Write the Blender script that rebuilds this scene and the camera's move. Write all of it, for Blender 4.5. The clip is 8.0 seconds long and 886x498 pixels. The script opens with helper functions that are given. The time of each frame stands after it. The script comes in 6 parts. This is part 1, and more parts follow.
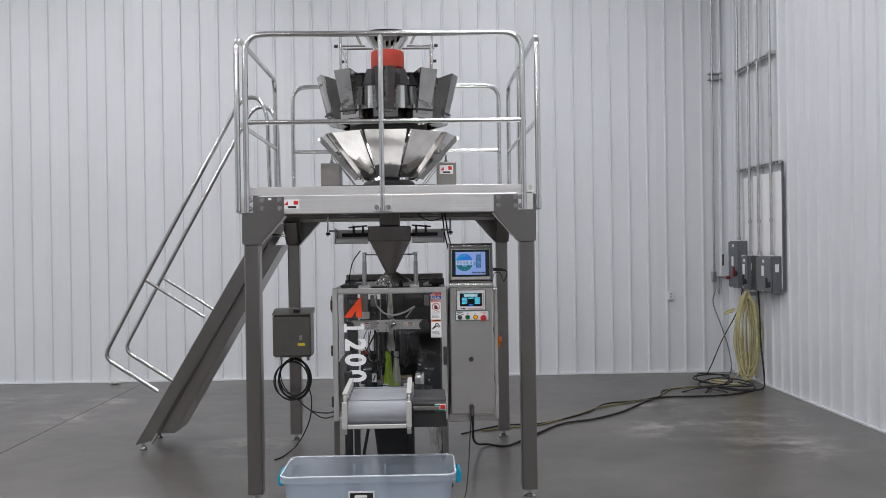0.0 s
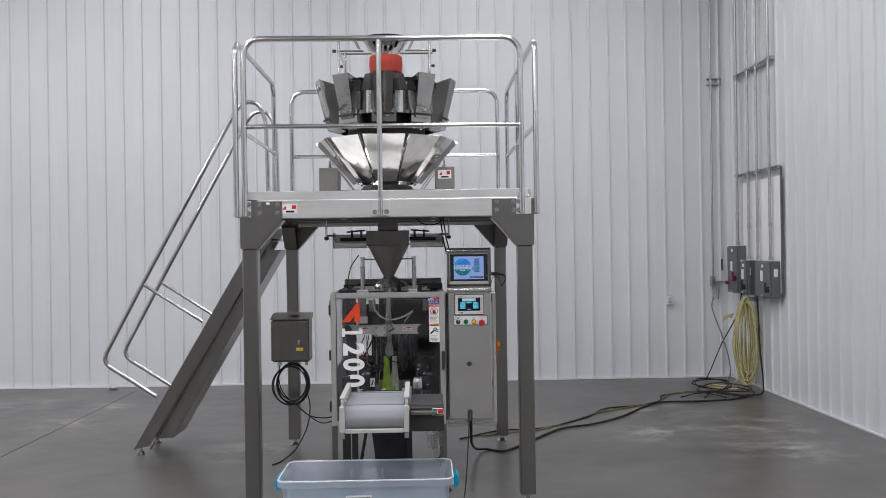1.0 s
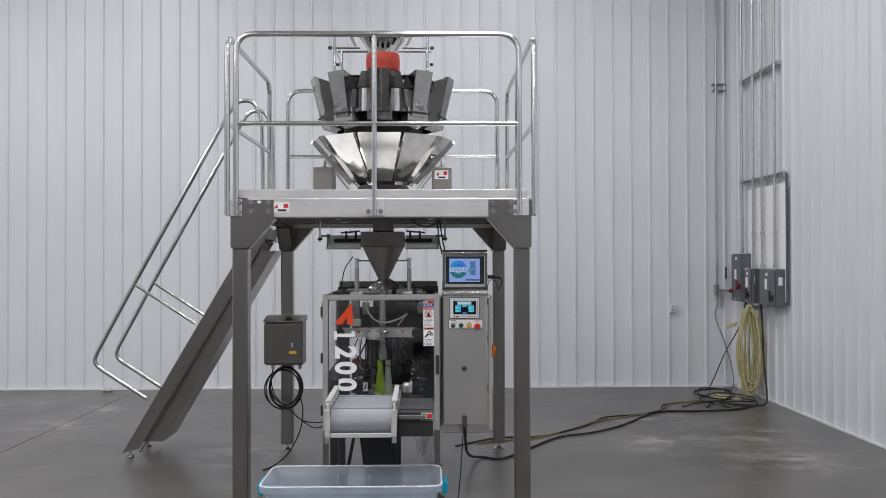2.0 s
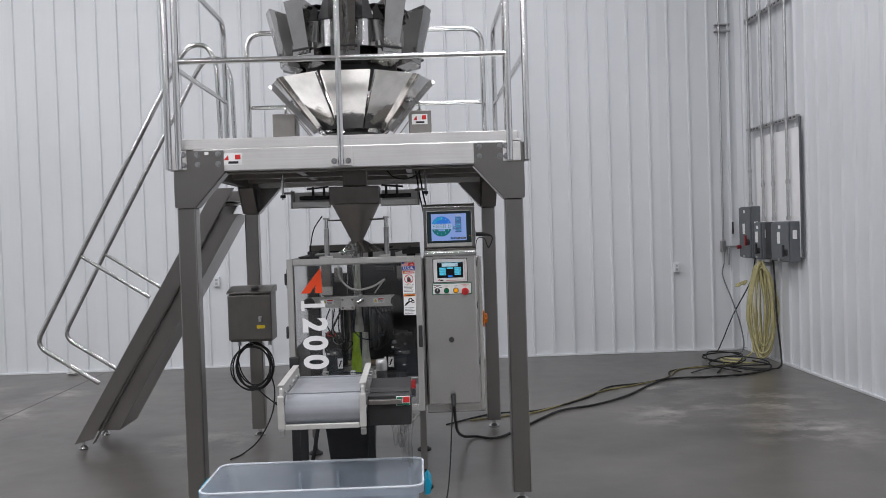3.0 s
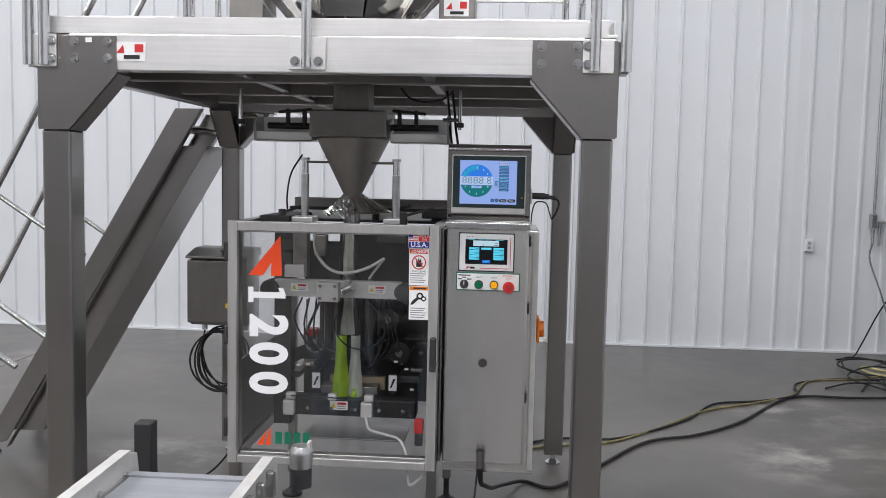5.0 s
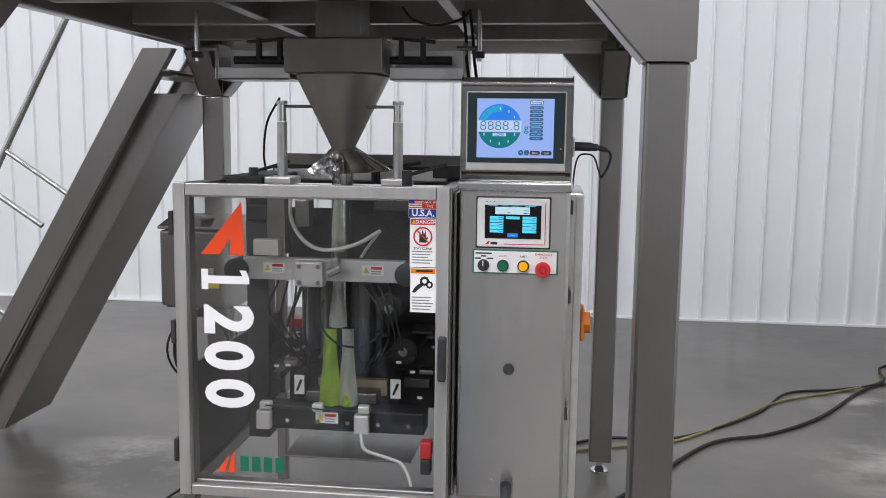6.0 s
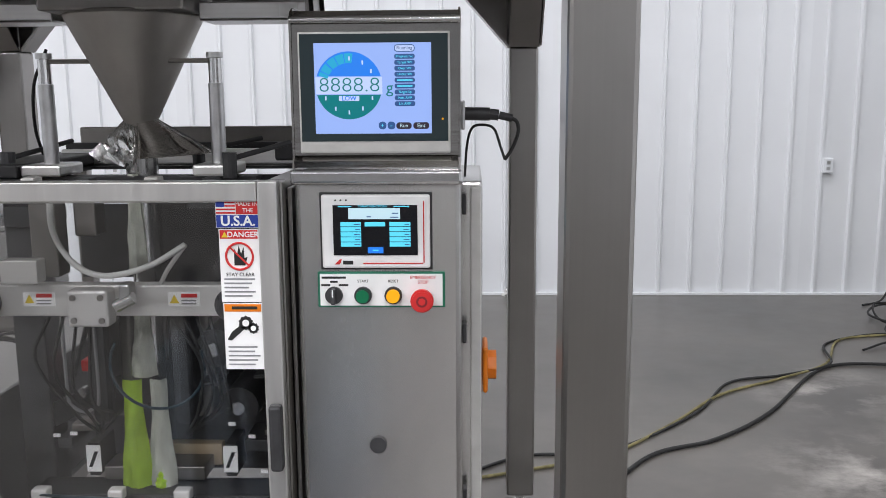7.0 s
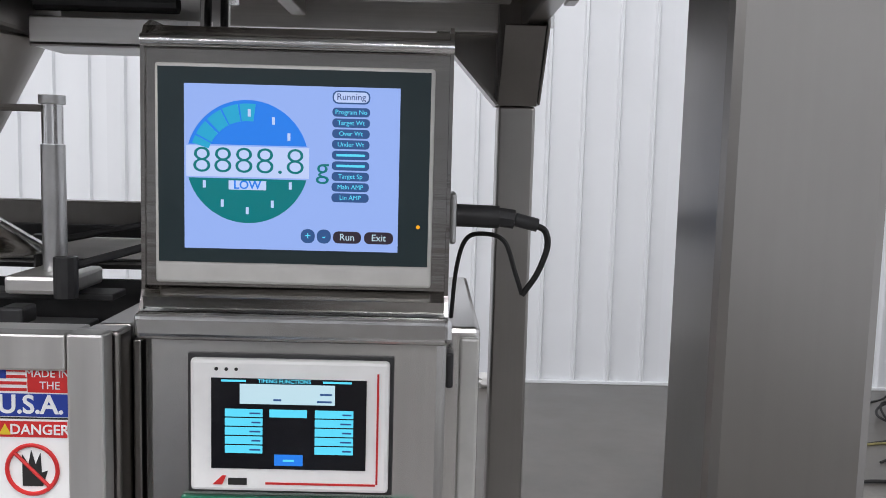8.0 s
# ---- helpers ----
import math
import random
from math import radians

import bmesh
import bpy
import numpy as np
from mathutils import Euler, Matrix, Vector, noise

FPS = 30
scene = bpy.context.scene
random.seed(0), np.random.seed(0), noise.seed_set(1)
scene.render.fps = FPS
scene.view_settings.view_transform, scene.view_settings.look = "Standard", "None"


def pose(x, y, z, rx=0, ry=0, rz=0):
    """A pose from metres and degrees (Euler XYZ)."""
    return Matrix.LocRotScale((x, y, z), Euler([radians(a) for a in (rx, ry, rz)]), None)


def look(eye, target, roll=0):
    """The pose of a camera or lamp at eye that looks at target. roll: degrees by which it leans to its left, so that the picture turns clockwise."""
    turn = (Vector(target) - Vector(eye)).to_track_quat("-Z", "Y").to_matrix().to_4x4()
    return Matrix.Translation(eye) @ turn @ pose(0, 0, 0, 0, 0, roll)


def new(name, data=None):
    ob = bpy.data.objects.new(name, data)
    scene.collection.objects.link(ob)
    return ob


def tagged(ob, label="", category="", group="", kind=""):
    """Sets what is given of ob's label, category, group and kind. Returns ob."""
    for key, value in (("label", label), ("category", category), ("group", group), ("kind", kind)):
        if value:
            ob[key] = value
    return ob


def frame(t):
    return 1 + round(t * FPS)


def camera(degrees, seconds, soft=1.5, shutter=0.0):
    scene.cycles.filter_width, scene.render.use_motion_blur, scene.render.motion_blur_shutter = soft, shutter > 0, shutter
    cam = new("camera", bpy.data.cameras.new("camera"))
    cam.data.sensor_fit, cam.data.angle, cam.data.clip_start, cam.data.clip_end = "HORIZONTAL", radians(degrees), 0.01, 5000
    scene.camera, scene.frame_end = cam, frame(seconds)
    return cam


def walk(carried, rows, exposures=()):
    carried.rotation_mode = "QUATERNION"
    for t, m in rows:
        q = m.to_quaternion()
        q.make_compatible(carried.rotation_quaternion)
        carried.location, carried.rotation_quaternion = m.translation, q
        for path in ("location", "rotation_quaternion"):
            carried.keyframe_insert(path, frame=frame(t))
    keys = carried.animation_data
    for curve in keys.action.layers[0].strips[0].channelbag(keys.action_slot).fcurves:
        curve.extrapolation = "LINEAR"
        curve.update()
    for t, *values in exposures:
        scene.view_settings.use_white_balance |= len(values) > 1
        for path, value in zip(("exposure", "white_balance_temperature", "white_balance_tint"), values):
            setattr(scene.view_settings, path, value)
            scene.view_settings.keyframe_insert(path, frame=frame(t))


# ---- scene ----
cam = camera(53.0, 8.0, 0.8)
PATH = [
    (0, (-0.127, -0.418, 1.709), (-0.081, 1.581, 1.702), -0.8),
    (0.5, (-0.122, -0.412, 1.706), (-0.077, 1.587, 1.709), -0.6),
    (1, (-0.117, -0.417, 1.703), (-0.07, 1.583, 1.708), -0.8),
    (1.2, (-0.117, -0.417, 1.703), (-0.07, 1.583, 1.708), -0.8),
    (2.3, (-0.02, -0.1, 1.648), (0.012, 1.9, 1.675), 0.0),
    (2.5, (-0.015, 0.064, 1.642), (0.02, 2.064, 1.657), -0.2),
    (3, (0.036, 0.522, 1.573), (0.087, 2.521, 1.528), -1.8),
    (3.5, (0.186, 1.039, 1.585), (0.233, 3.036, 1.477), 0.1),
    (4, (0.252, 1.588, 1.569), (0.269, 3.583, 1.425), -0.0),
    (4.5, (0.316, 2.105, 1.589), (0.261, 4.1, 1.464), -0.0),
    (4.7, (0.296, 2.299, 1.612), (0.172, 4.29, 1.475), 1.7),
    (5.8, (0.29, 3.24, 1.565), (0.083, 5.215, 1.328), -0.4),
    (6, (0.315, 3.411, 1.558), (0.077, 5.381, 1.307), 0.7),
    (6.5, (0.364, 3.857, 1.563), (0.089, 5.81, 1.233), 0.9),
    (7, (0.389, 4.261, 1.57), (0.326, 6.231, 1.229), -0.4),
    (7.5, (0.402, 4.69, 1.599), (0.404, 6.671, 1.32), 0.7),
    (8, (0.352, 5.007, 1.602), (0.378, 6.995, 1.388), 1.5),
]
walk(cam, [(t, look(eye, target, roll)) for t, eye, target, roll in PATH],
     [(0, 0.07), (2.5, 0.07), (3.5, 0.09), (4.5, 0.36), (6, 0.62), (7, 0.78), (7.5, 0.7), (8, 0.66)])

# ---- world and lamps ----
world = bpy.data.worlds.new("world")
scene.world = world
world.use_nodes = True
world.node_tree.nodes["Background"].inputs[0].default_value = (0.8, 0.86, 1.0, 1)
world.node_tree.nodes["Background"].inputs[1].default_value = 0.02

NORTH, EAST, WEST, SOUTH, ROOF = 11.2, 3.95, -13.13, -16.8, 6.6


def ceiling_lamp(x, y, power, sx=2.4, sy=0.5):
    data = bpy.data.lights.new("high_bay_lamp", "AREA")
    data.shape, data.size, data.size_y, data.energy = "RECTANGLE", sx, sy, power
    data.color = (0.968, 0.96, 1.0)
    ob = new("high_bay_lamp", data)
    ob.matrix_world = pose(x, y, ROOF - 0.25)


for lamp_y, lamp_power in ((-6.5, 150), (-1.5, 140), (3.2, 124), (8.2, 96)):
    for lamp_x in (-9.5, -4.2, 0.9):
        ceiling_lamp(lamp_x, lamp_y, lamp_power)

# ---- materials ----


def material(name, colour, rough=0.5, metal=0.0, grain=0.0, grain_scale=(8, 8, 8), stain=0.0, stain_scale=1.5,
             bump=0.0, rough_var=0.0, coat=0.0, transmission=0.0, alpha=1.0, glow=0.0, piece=0.0, ior=1.45, brushed=0.0):
    m = bpy.data.materials.new(name)
    m.use_nodes = True
    nt = m.node_tree
    nodes, links = nt.nodes, nt.links
    b = nodes["Principled BSDF"]
    b.inputs["Base Color"].default_value = (*colour, 1)
    b.inputs["Roughness"].default_value = rough
    b.inputs["Metallic"].default_value = metal
    b.inputs["Coat Weight"].default_value = coat
    b.inputs["Transmission Weight"].default_value = transmission
    b.inputs["Alpha"].default_value = alpha
    b.inputs["IOR"].default_value = ior
    if brushed:
        # lines of the brushing run level, so lights smear upright
        way = nodes.new("ShaderNodeTangent")
        way.direction_type, way.axis = "RADIAL", "Z"
        links.new(way.outputs[0], b.inputs["Tangent"])
        b.inputs["Anisotropic"].default_value = brushed
        b.inputs["Anisotropic Rotation"].default_value = 0.25
    if glow:
        b.inputs["Base Color"].default_value = (*(0.12 * c for c in colour), 1)
        b.inputs["Emission Color"].default_value = (*colour, 1)
        b.inputs["Emission Strength"].default_value = glow
    if grain or stain or bump or rough_var or piece:
        coord = nodes.new("ShaderNodeTexCoord")
        mapping = nodes.new("ShaderNodeMapping")
        mapping.inputs["Scale"].default_value = grain_scale
        links.new(coord.outputs["Object"], mapping.inputs["Vector"])
        fine = nodes.new("ShaderNodeTexNoise")
        fine.inputs["Scale"].default_value = 1.0
        fine.inputs["Detail"].default_value = 5
        links.new(mapping.outputs[0], fine.inputs["Vector"])
        broad = nodes.new("ShaderNodeTexNoise")
        broad.inputs["Scale"].default_value = stain_scale
        broad.inputs["Detail"].default_value = 6
        broad.inputs["Roughness"].default_value = 0.62
        links.new(coord.outputs["Object"], broad.inputs["Vector"])

        def spread(source, low, high):
            r = nodes.new("ShaderNodeMapRange")
            r.inputs[1].default_value, r.inputs[2].default_value = 0.3, 0.7
            r.inputs[3].default_value, r.inputs[4].default_value = low, high
            links.new(source, r.inputs[0])
            return r.outputs[0]

        f1 = spread(fine.outputs["Fac"], 1 - grain, 1 + grain)
        f2 = spread(broad.outputs["Fac"], 1 - stain, 1 + stain)
        mul = nodes.new("ShaderNodeMath")
        mul.operation = "MULTIPLY"
        links.new(f1, mul.inputs[0])
        links.new(f2, mul.inputs[1])
        factor = mul.outputs[0]
        if piece:
            info = nodes.new("ShaderNodeObjectInfo")
            r = nodes.new("ShaderNodeMapRange")
            r.inputs[3].default_value, r.inputs[4].default_value = 1 - piece, 1 + piece
            links.new(info.outputs["Random"], r.inputs[0])
            more = nodes.new("ShaderNodeMath")
            more.operation = "MULTIPLY"
            links.new(factor, more.inputs[0])
            links.new(r.outputs[0], more.inputs[1])
            factor = more.outputs[0]
        hue = nodes.new("ShaderNodeMix")
        hue.data_type, hue.blend_type = "RGBA", "MULTIPLY"
        hue.inputs[0].default_value = 1.0
        hue.inputs[6].default_value = (*colour, 1)
        links.new(factor, hue.inputs[7])
        links.new(hue.outputs[2], b.inputs["Base Color"])
        if rough_var:
            links.new(spread(fine.outputs["Fac"], max(0.02, rough - rough_var), min(1, rough + rough_var)), b.inputs["Roughness"])
        if bump:
            bp = nodes.new("ShaderNodeBump")
            bp.inputs["Strength"].default_value = 0.6
            bp.inputs["Distance"].default_value = bump
            links.new(fine.outputs["Fac"], bp.inputs["Height"])
            links.new(bp.outputs[0], b.inputs["Normal"])
    return m


# the dark hall mirrored by legs and side beams is put into this colour
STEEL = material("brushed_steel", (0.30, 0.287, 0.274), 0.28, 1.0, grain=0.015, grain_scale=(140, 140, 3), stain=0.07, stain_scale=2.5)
CABINET_STEEL = material("brushed_cabinet_steel", (0.60, 0.59, 0.575), 0.25, 1.0, grain=0.02, grain_scale=(120, 120, 2.0), stain=0.08, stain_scale=3.0, rough_var=0.01, brushed=0.75)
# same steel, grain level; the glare of the ceiling lamps is put into its pale colour
STEEL_X = material("brushed_steel_level_glare", (0.80, 0.79, 0.775), 0.38, 1.0, grain=0.04, grain_scale=(3, 140, 140), stain=0.08, stain_scale=3, rough_var=0.03)
POLISHED = material("polished_tube", (0.62, 0.62, 0.62), 0.2, 1.0, grain=0.04, grain_scale=(60, 60, 60), stain=0.06, stain_scale=4, rough_var=0.05)
GLOSSY = material("glossy_console_steel", (0.33, 0.318, 0.305), 0.17, 1.0, grain=0.03, grain_scale=(3, 60, 60), stain=0.12, stain_scale=7, rough_var=0.03, bump=0.0012)
FOIL = material("creased_foil", (0.86, 0.86, 0.85), 0.16, 1.0, grain=0.04, grain_scale=(20, 20, 20), rough_var=0.05, bump=0.004)
MIRROR = material("bright_sheet_steel", (0.80, 0.79, 0.77), 0.10, 1.0, grain=0.06, grain_scale=(7, 7, 7), stain=0.18, stain_scale=6, rough_var=0.06, bump=0.006)
BUCKET = material("polished_bucket_steel", (0.40, 0.392, 0.38), 0.07, 1.0, grain=0.05, grain_scale=(7, 7, 7), stain=0.15, stain_scale=6, rough_var=0.04, bump=0.005)
# darker copy of STEEL; shade under and between parts is put into its colour
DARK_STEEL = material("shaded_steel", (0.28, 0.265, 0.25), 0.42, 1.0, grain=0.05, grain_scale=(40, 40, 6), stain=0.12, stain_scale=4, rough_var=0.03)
FUNNEL_STEEL = material("dull_funnel_steel", (0.40, 0.38, 0.355), 0.46, 1.0, grain=0.03, grain_scale=(30, 30, 4), stain=0.08, stain_scale=5)
BOX_STEEL = material("dark_box_steel", (0.20, 0.19, 0.178), 0.40, 1.0, grain=0.04, grain_scale=(40, 40, 6), stain=0.12, stain_scale=4)
CAST = material("galvanised", (0.5, 0.5, 0.5), 0.38, 1.0, grain=0.12, grain_scale=(25, 25, 25), stain=0.1)
ALU = material("aluminium_profile", (0.62, 0.61, 0.59), 0.42, 0.85, grain=0.05, grain_scale=(60, 60, 4), stain=0.05, rough_var=0.05)
BRIGHT_ALU = material("bright_machined_aluminium", (0.64, 0.63, 0.61), 0.36, 0.25, grain=0.05, grain_scale=(4, 60, 60), stain=0.08, stain_scale=9)
WHITE_ALU = material("pale_aluminium", (0.619, 0.611, 0.585), 0.45, 0.35, grain=0.06, grain_scale=(30, 30, 30), stain=0.06)
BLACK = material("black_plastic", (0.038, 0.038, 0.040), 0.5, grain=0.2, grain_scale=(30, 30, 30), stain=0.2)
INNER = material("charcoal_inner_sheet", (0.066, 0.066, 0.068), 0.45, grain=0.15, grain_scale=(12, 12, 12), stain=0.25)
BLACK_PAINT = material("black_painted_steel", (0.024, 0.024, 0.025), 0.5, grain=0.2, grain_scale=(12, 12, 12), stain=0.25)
RUBBER = material("black_cable", (0.015, 0.015, 0.015), 0.6, grain=0.2, grain_scale=(40, 40, 40))
DULL_HOSE = material("grimy_yellow_hose", (0.20, 0.175, 0.075), 0.6, grain=0.3, grain_scale=(25, 25, 25), stain=0.4, stain_scale=4)
TEAL_HOSE = material("dark_teal_air_hose", (0.012, 0.03, 0.042), 0.4, grain=0.1)
YELLOW_HOSE = material("yellow_hose", (0.47, 0.43, 0.22), 0.55, grain=0.15, grain_scale=(20, 20, 20), stain=0.2, stain_scale=6)
WHITE_CABLE = material("white_cable", (0.56, 0.56, 0.54), 0.5, grain=0.05)
WALL = material("white_painted_sheet_metal", (0.72, 0.738, 0.758), 0.33, grain=0.015, grain_scale=(3, 3, 0.6), stain=0.035, stain_scale=0.7, bump=0.0006, piece=0.02)
CEILING = material("white_ceiling_sheet", (0.74, 0.74, 0.74), 0.5, grain=0.02, stain=0.03)
WHITE = material("white_print", (0.93, 0.93, 0.93), 0.4, grain=0.02)
LABEL = material("white_label", (0.9, 0.9, 0.89), 0.4, grain=0.03, grain_scale=(40, 40, 40))
RED = material("signal_red", (0.62, 0.03, 0.03), 0.4, grain=0.05)
DARK_RED = material("dark_red_plastic", (0.22, 0.02, 0.025), 0.4)
ORANGE_RED = material("orange_red_print", (0.85, 0.075, 0.015), 0.45, grain=0.03)
ORANGE = material("orange_plastic", (0.75, 0.2, 0.01), 0.4, grain=0.05)
BLUE = material("blue_print", (0.02, 0.05, 0.33), 0.5)
GREEN = material("green_print", (0.01, 0.16, 0.09), 0.45)
GREY_TEXT = material("grey_print", (0.25, 0.25, 0.26), 0.6)
BLACK_TEXT = material("black_print", (0.02, 0.02, 0.02), 0.6)
YELLOW = material("yellow_print", (0.75, 0.55, 0.03), 0.5)
TEAL = material("teal_latch", (0.0, 0.32, 0.5), 0.4, grain=0.05)
GREY_BOX = material("grey_enamel_enclosure", (0.13, 0.14, 0.15), 0.45, grain=0.06, grain_scale=(20, 20, 20), stain=0.08)
COLLAR = material("red_rubber_collar", (0.55, 0.06, 0.035), 0.5, grain=0.08, grain_scale=(10, 10, 10), stain=0.1)
BELT = material("grey_conveyor_belt", (0.29, 0.30, 0.325), 0.4, grain=0.16, grain_scale=(0.6, 26, 26), stain=0.12, stain_scale=6)
FILM = material("green_packing_film", (0.55, 0.80, 0.07), 0.25, grain=0.15, grain_scale=(30, 30, 8), stain=0.2, stain_scale=10, bump=0.003)
FILM_PALE = material("pale_packing_film", (0.72, 0.74, 0.66), 0.22, grain=0.2, grain_scale=(30, 30, 8), stain=0.25, stain_scale=14, bump=0.004)
LCD = material("lit_screen", (0.29, 0.42, 0.84), 0.3, glow=0.62)
LCD_BAND = material("lit_pale_band", (0.48, 0.58, 0.86), 0.3, glow=0.64)
LCD_KEY = material("lit_menu_blue", (0.03, 0.085, 0.24), 0.3, glow=0.62)
LCD_BROWN = material("dim_key_brown", (0.035, 0.025, 0.04), 0.3, glow=0.5)
LCD_BLUE = material("lit_blue", (0.02, 0.2, 0.78), 0.3, glow=0.62)
LCD_TEAL = material("lit_teal", (0.02, 0.36, 0.6), 0.3, glow=0.62)
LCD_GREEN = material("lit_green", (0.0, 0.17, 0.19), 0.3, glow=0.62)
LCD_CYAN = material("lit_cyan", (0.1, 0.62, 0.85), 0.3, glow=0.68)
LCD_WHITE = material("lit_white", (0.62, 0.86, 0.97), 0.3, glow=0.5)
LCD_DARK = material("dark_screen", (0.008, 0.008, 0.012), 0.2, glow=0.3)
LCD_NAVY = material("lit_navy", (0.015, 0.04, 0.16), 0.3, glow=0.68)
AMBER = material("amber_lens", (0.9, 0.4, 0.01), 0.25, glow=0.62)
GREEN_LENS = material("green_lens", (0.01, 0.16, 0.07), 0.25)
BEZEL = material("dark_bezel", (0.018, 0.035, 0.04), 0.25, coat=0.3)
WOOD = material("pale_wood_strip", (0.42, 0.33, 0.22), 0.6, grain=0.15, grain_scale=(4, 40, 40))
BIN_RIM = material("bin_rim_highlight", (0.86, 0.90, 0.95), 0.22, transmission=0.4, ior=1.2)
BIN = material("translucent_bin_plastic", (0.76, 0.84, 0.93), 0.30, grain=0.05, grain_scale=(12, 12, 12), transmission=0.75, alpha=0.75, ior=1.2)


def clear_sheet(name, tint, share):
    """A thin clear sheet: mostly see-through, with a gloss."""
    m = bpy.data.materials.new(name)
    m.use_nodes = True
    nodes, links = m.node_tree.nodes, m.node_tree.links
    nodes.remove(nodes["Principled BSDF"])
    clear = nodes.new("ShaderNodeBsdfTransparent")
    clear.inputs[0].default_value = (*tint, 1)
    gloss = nodes.new("ShaderNodeBsdfGlossy")
    gloss.inputs["Roughness"].default_value = 0.06
    mix = nodes.new("ShaderNodeMixShader")
    layer = nodes.new("ShaderNodeLayerWeight")
    layer.inputs[0].default_value = 0.5
    steep = nodes.new("ShaderNodeMath")
    steep.operation, steep.inputs[1].default_value = "POWER", 4.0
    links.new(layer.outputs["Facing"], steep.inputs[0])
    gain = nodes.new("ShaderNodeMath")
    gain.operation, gain.inputs[1].default_value, gain.inputs[2].default_value = "MULTIPLY_ADD", 0.6, share
    links.new(steep.outputs[0], gain.inputs[0])
    links.new(gain.outputs[0], mix.inputs[0])
    links.new(clear.outputs[0], mix.inputs[1])
    links.new(gloss.outputs[0], mix.inputs[2])
    links.new(mix.outputs[0], nodes["Material Output"].inputs[0])
    return m


PANE = clear_sheet("clear_door_sheet", (0.97, 0.972, 0.972), 0.06)
WRAP = clear_sheet("clear_wrap", (0.90, 0.90, 0.90), 0.2)


def concrete():
    m = material("polished_concrete", (0.095, 0.087, 0.078), 0.32, grain=0.10, grain_scale=(5.0, 5.0, 5.0), stain=0.40, stain_scale=0.7, rough_var=0.03, ior=1.6)
    nodes, links = m.node_tree.nodes, m.node_tree.links
    b = nodes["Principled BSDF"]
    base = b.inputs["Base Color"].links[0].from_socket
    coord = nodes.new("ShaderNodeTexCoord")
    # worn, chalky places on the slab: middle and reach in metres
    total = None
    for x, y, reach in ((-1.65, 7.3, 0.5), (2.1, 7.75, 0.6), (2.95, 8.1, 0.8), (2.9, 7.0, 0.7), (-4.9, 9.9, 0.7), (-3.8, 8.7, 0.5), (-3.7, 9.7, 0.4), (2.3, 8.9, 0.5), (-2.2, 5.4, 0.5)):
        away = nodes.new("ShaderNodeVectorMath")
        away.operation = "DISTANCE"
        away.inputs[1].default_value = (x, y, 0)
        links.new(coord.outputs["Object"], away.inputs[0])
        fall = nodes.new("ShaderNodeMapRange")
        fall.inputs[1].default_value, fall.inputs[2].default_value = 0.0, reach
        fall.inputs[3].default_value, fall.inputs[4].default_value = 1.0, 0.0
        links.new(away.outputs["Value"], fall.inputs[0])
        if total is None:
            total = fall.outputs[0]
        else:
            top = nodes.new("ShaderNodeMath")
            top.operation = "MAXIMUM"
            links.new(total, top.inputs[0])
            links.new(fall.outputs[0], top.inputs[1])
            total = top.outputs[0]
    stretch = nodes.new("ShaderNodeMapping")
    stretch.inputs["Scale"].default_value = (2.4, 3.0, 2.6)
    links.new(coord.outputs["Object"], stretch.inputs["Vector"])
    chips = nodes.new("ShaderNodeTexNoise")
    chips.inputs["Scale"].default_value, chips.inputs["Detail"].default_value = 1.0, 8.0
    chips.inputs["Roughness"].default_value = 0.68
    links.new(stretch.outputs[0], chips.inputs["Vector"])
    sharp = nodes.new("ShaderNodeMapRange")
    sharp.inputs[1].default_value, sharp.inputs[2].default_value = 0.46, 0.66
    links.new(chips.outputs["Fac"], sharp.inputs[0])
    faint = nodes.new("ShaderNodeMath")
    faint.operation = "ADD"
    faint.inputs[1].default_value = 0.05
    links.new(total, faint.inputs[0])
    mul = nodes.new("ShaderNodeMath")
    mul.operation = "MULTIPLY"
    links.new(faint.outputs[0], mul.inputs[0])
    links.new(sharp.outputs[0], mul.inputs[1])
    mix = nodes.new("ShaderNodeMix")
    mix.data_type = "RGBA"
    mix.inputs[7].default_value = (0.40, 0.375, 0.345, 1)
    links.new(mul.outputs[0], mix.inputs[0])
    links.new(base, mix.inputs[6])
    links.new(mix.outputs[2], b.inputs["Base Color"])
    return m


CONCRETE = concrete()

# ---- shape helpers ----


def thing(name, label, category, place=(0, 0, 0), group="", kind=""):
    ob = new(name)
    ob.empty_display_size = 0.1
    ob.matrix_world = Matrix.Translation(place)
    return tagged(ob, label, category, group, kind)


def origin(ob):
    """The world place of a thing or part."""
    p = Vector(ob.location)
    while ob.parent:
        ob = ob.parent
        p = p + Vector(ob.location)
    return p


def part(name, bm, mat, parent=None, label="", smooth=False):
    """Links a bmesh, built in world metres, as one mesh under its thing."""
    me = bpy.data.meshes.new(name)
    bmesh.ops.recalc_face_normals(bm, faces=bm.faces[:])
    if parent is not None:
        bmesh.ops.translate(bm, verts=bm.verts[:], vec=-origin(parent))
    bm.to_mesh(me)
    bm.free()
    for p in me.polygons:
        p.use_smooth = smooth
    if smooth:
        me.set_sharp_from_angle(angle=radians(38))
    me.materials.append(mat)
    ob = new(name, me)
    ob.parent = parent
    if label:
        tagged(ob, label)
    return ob


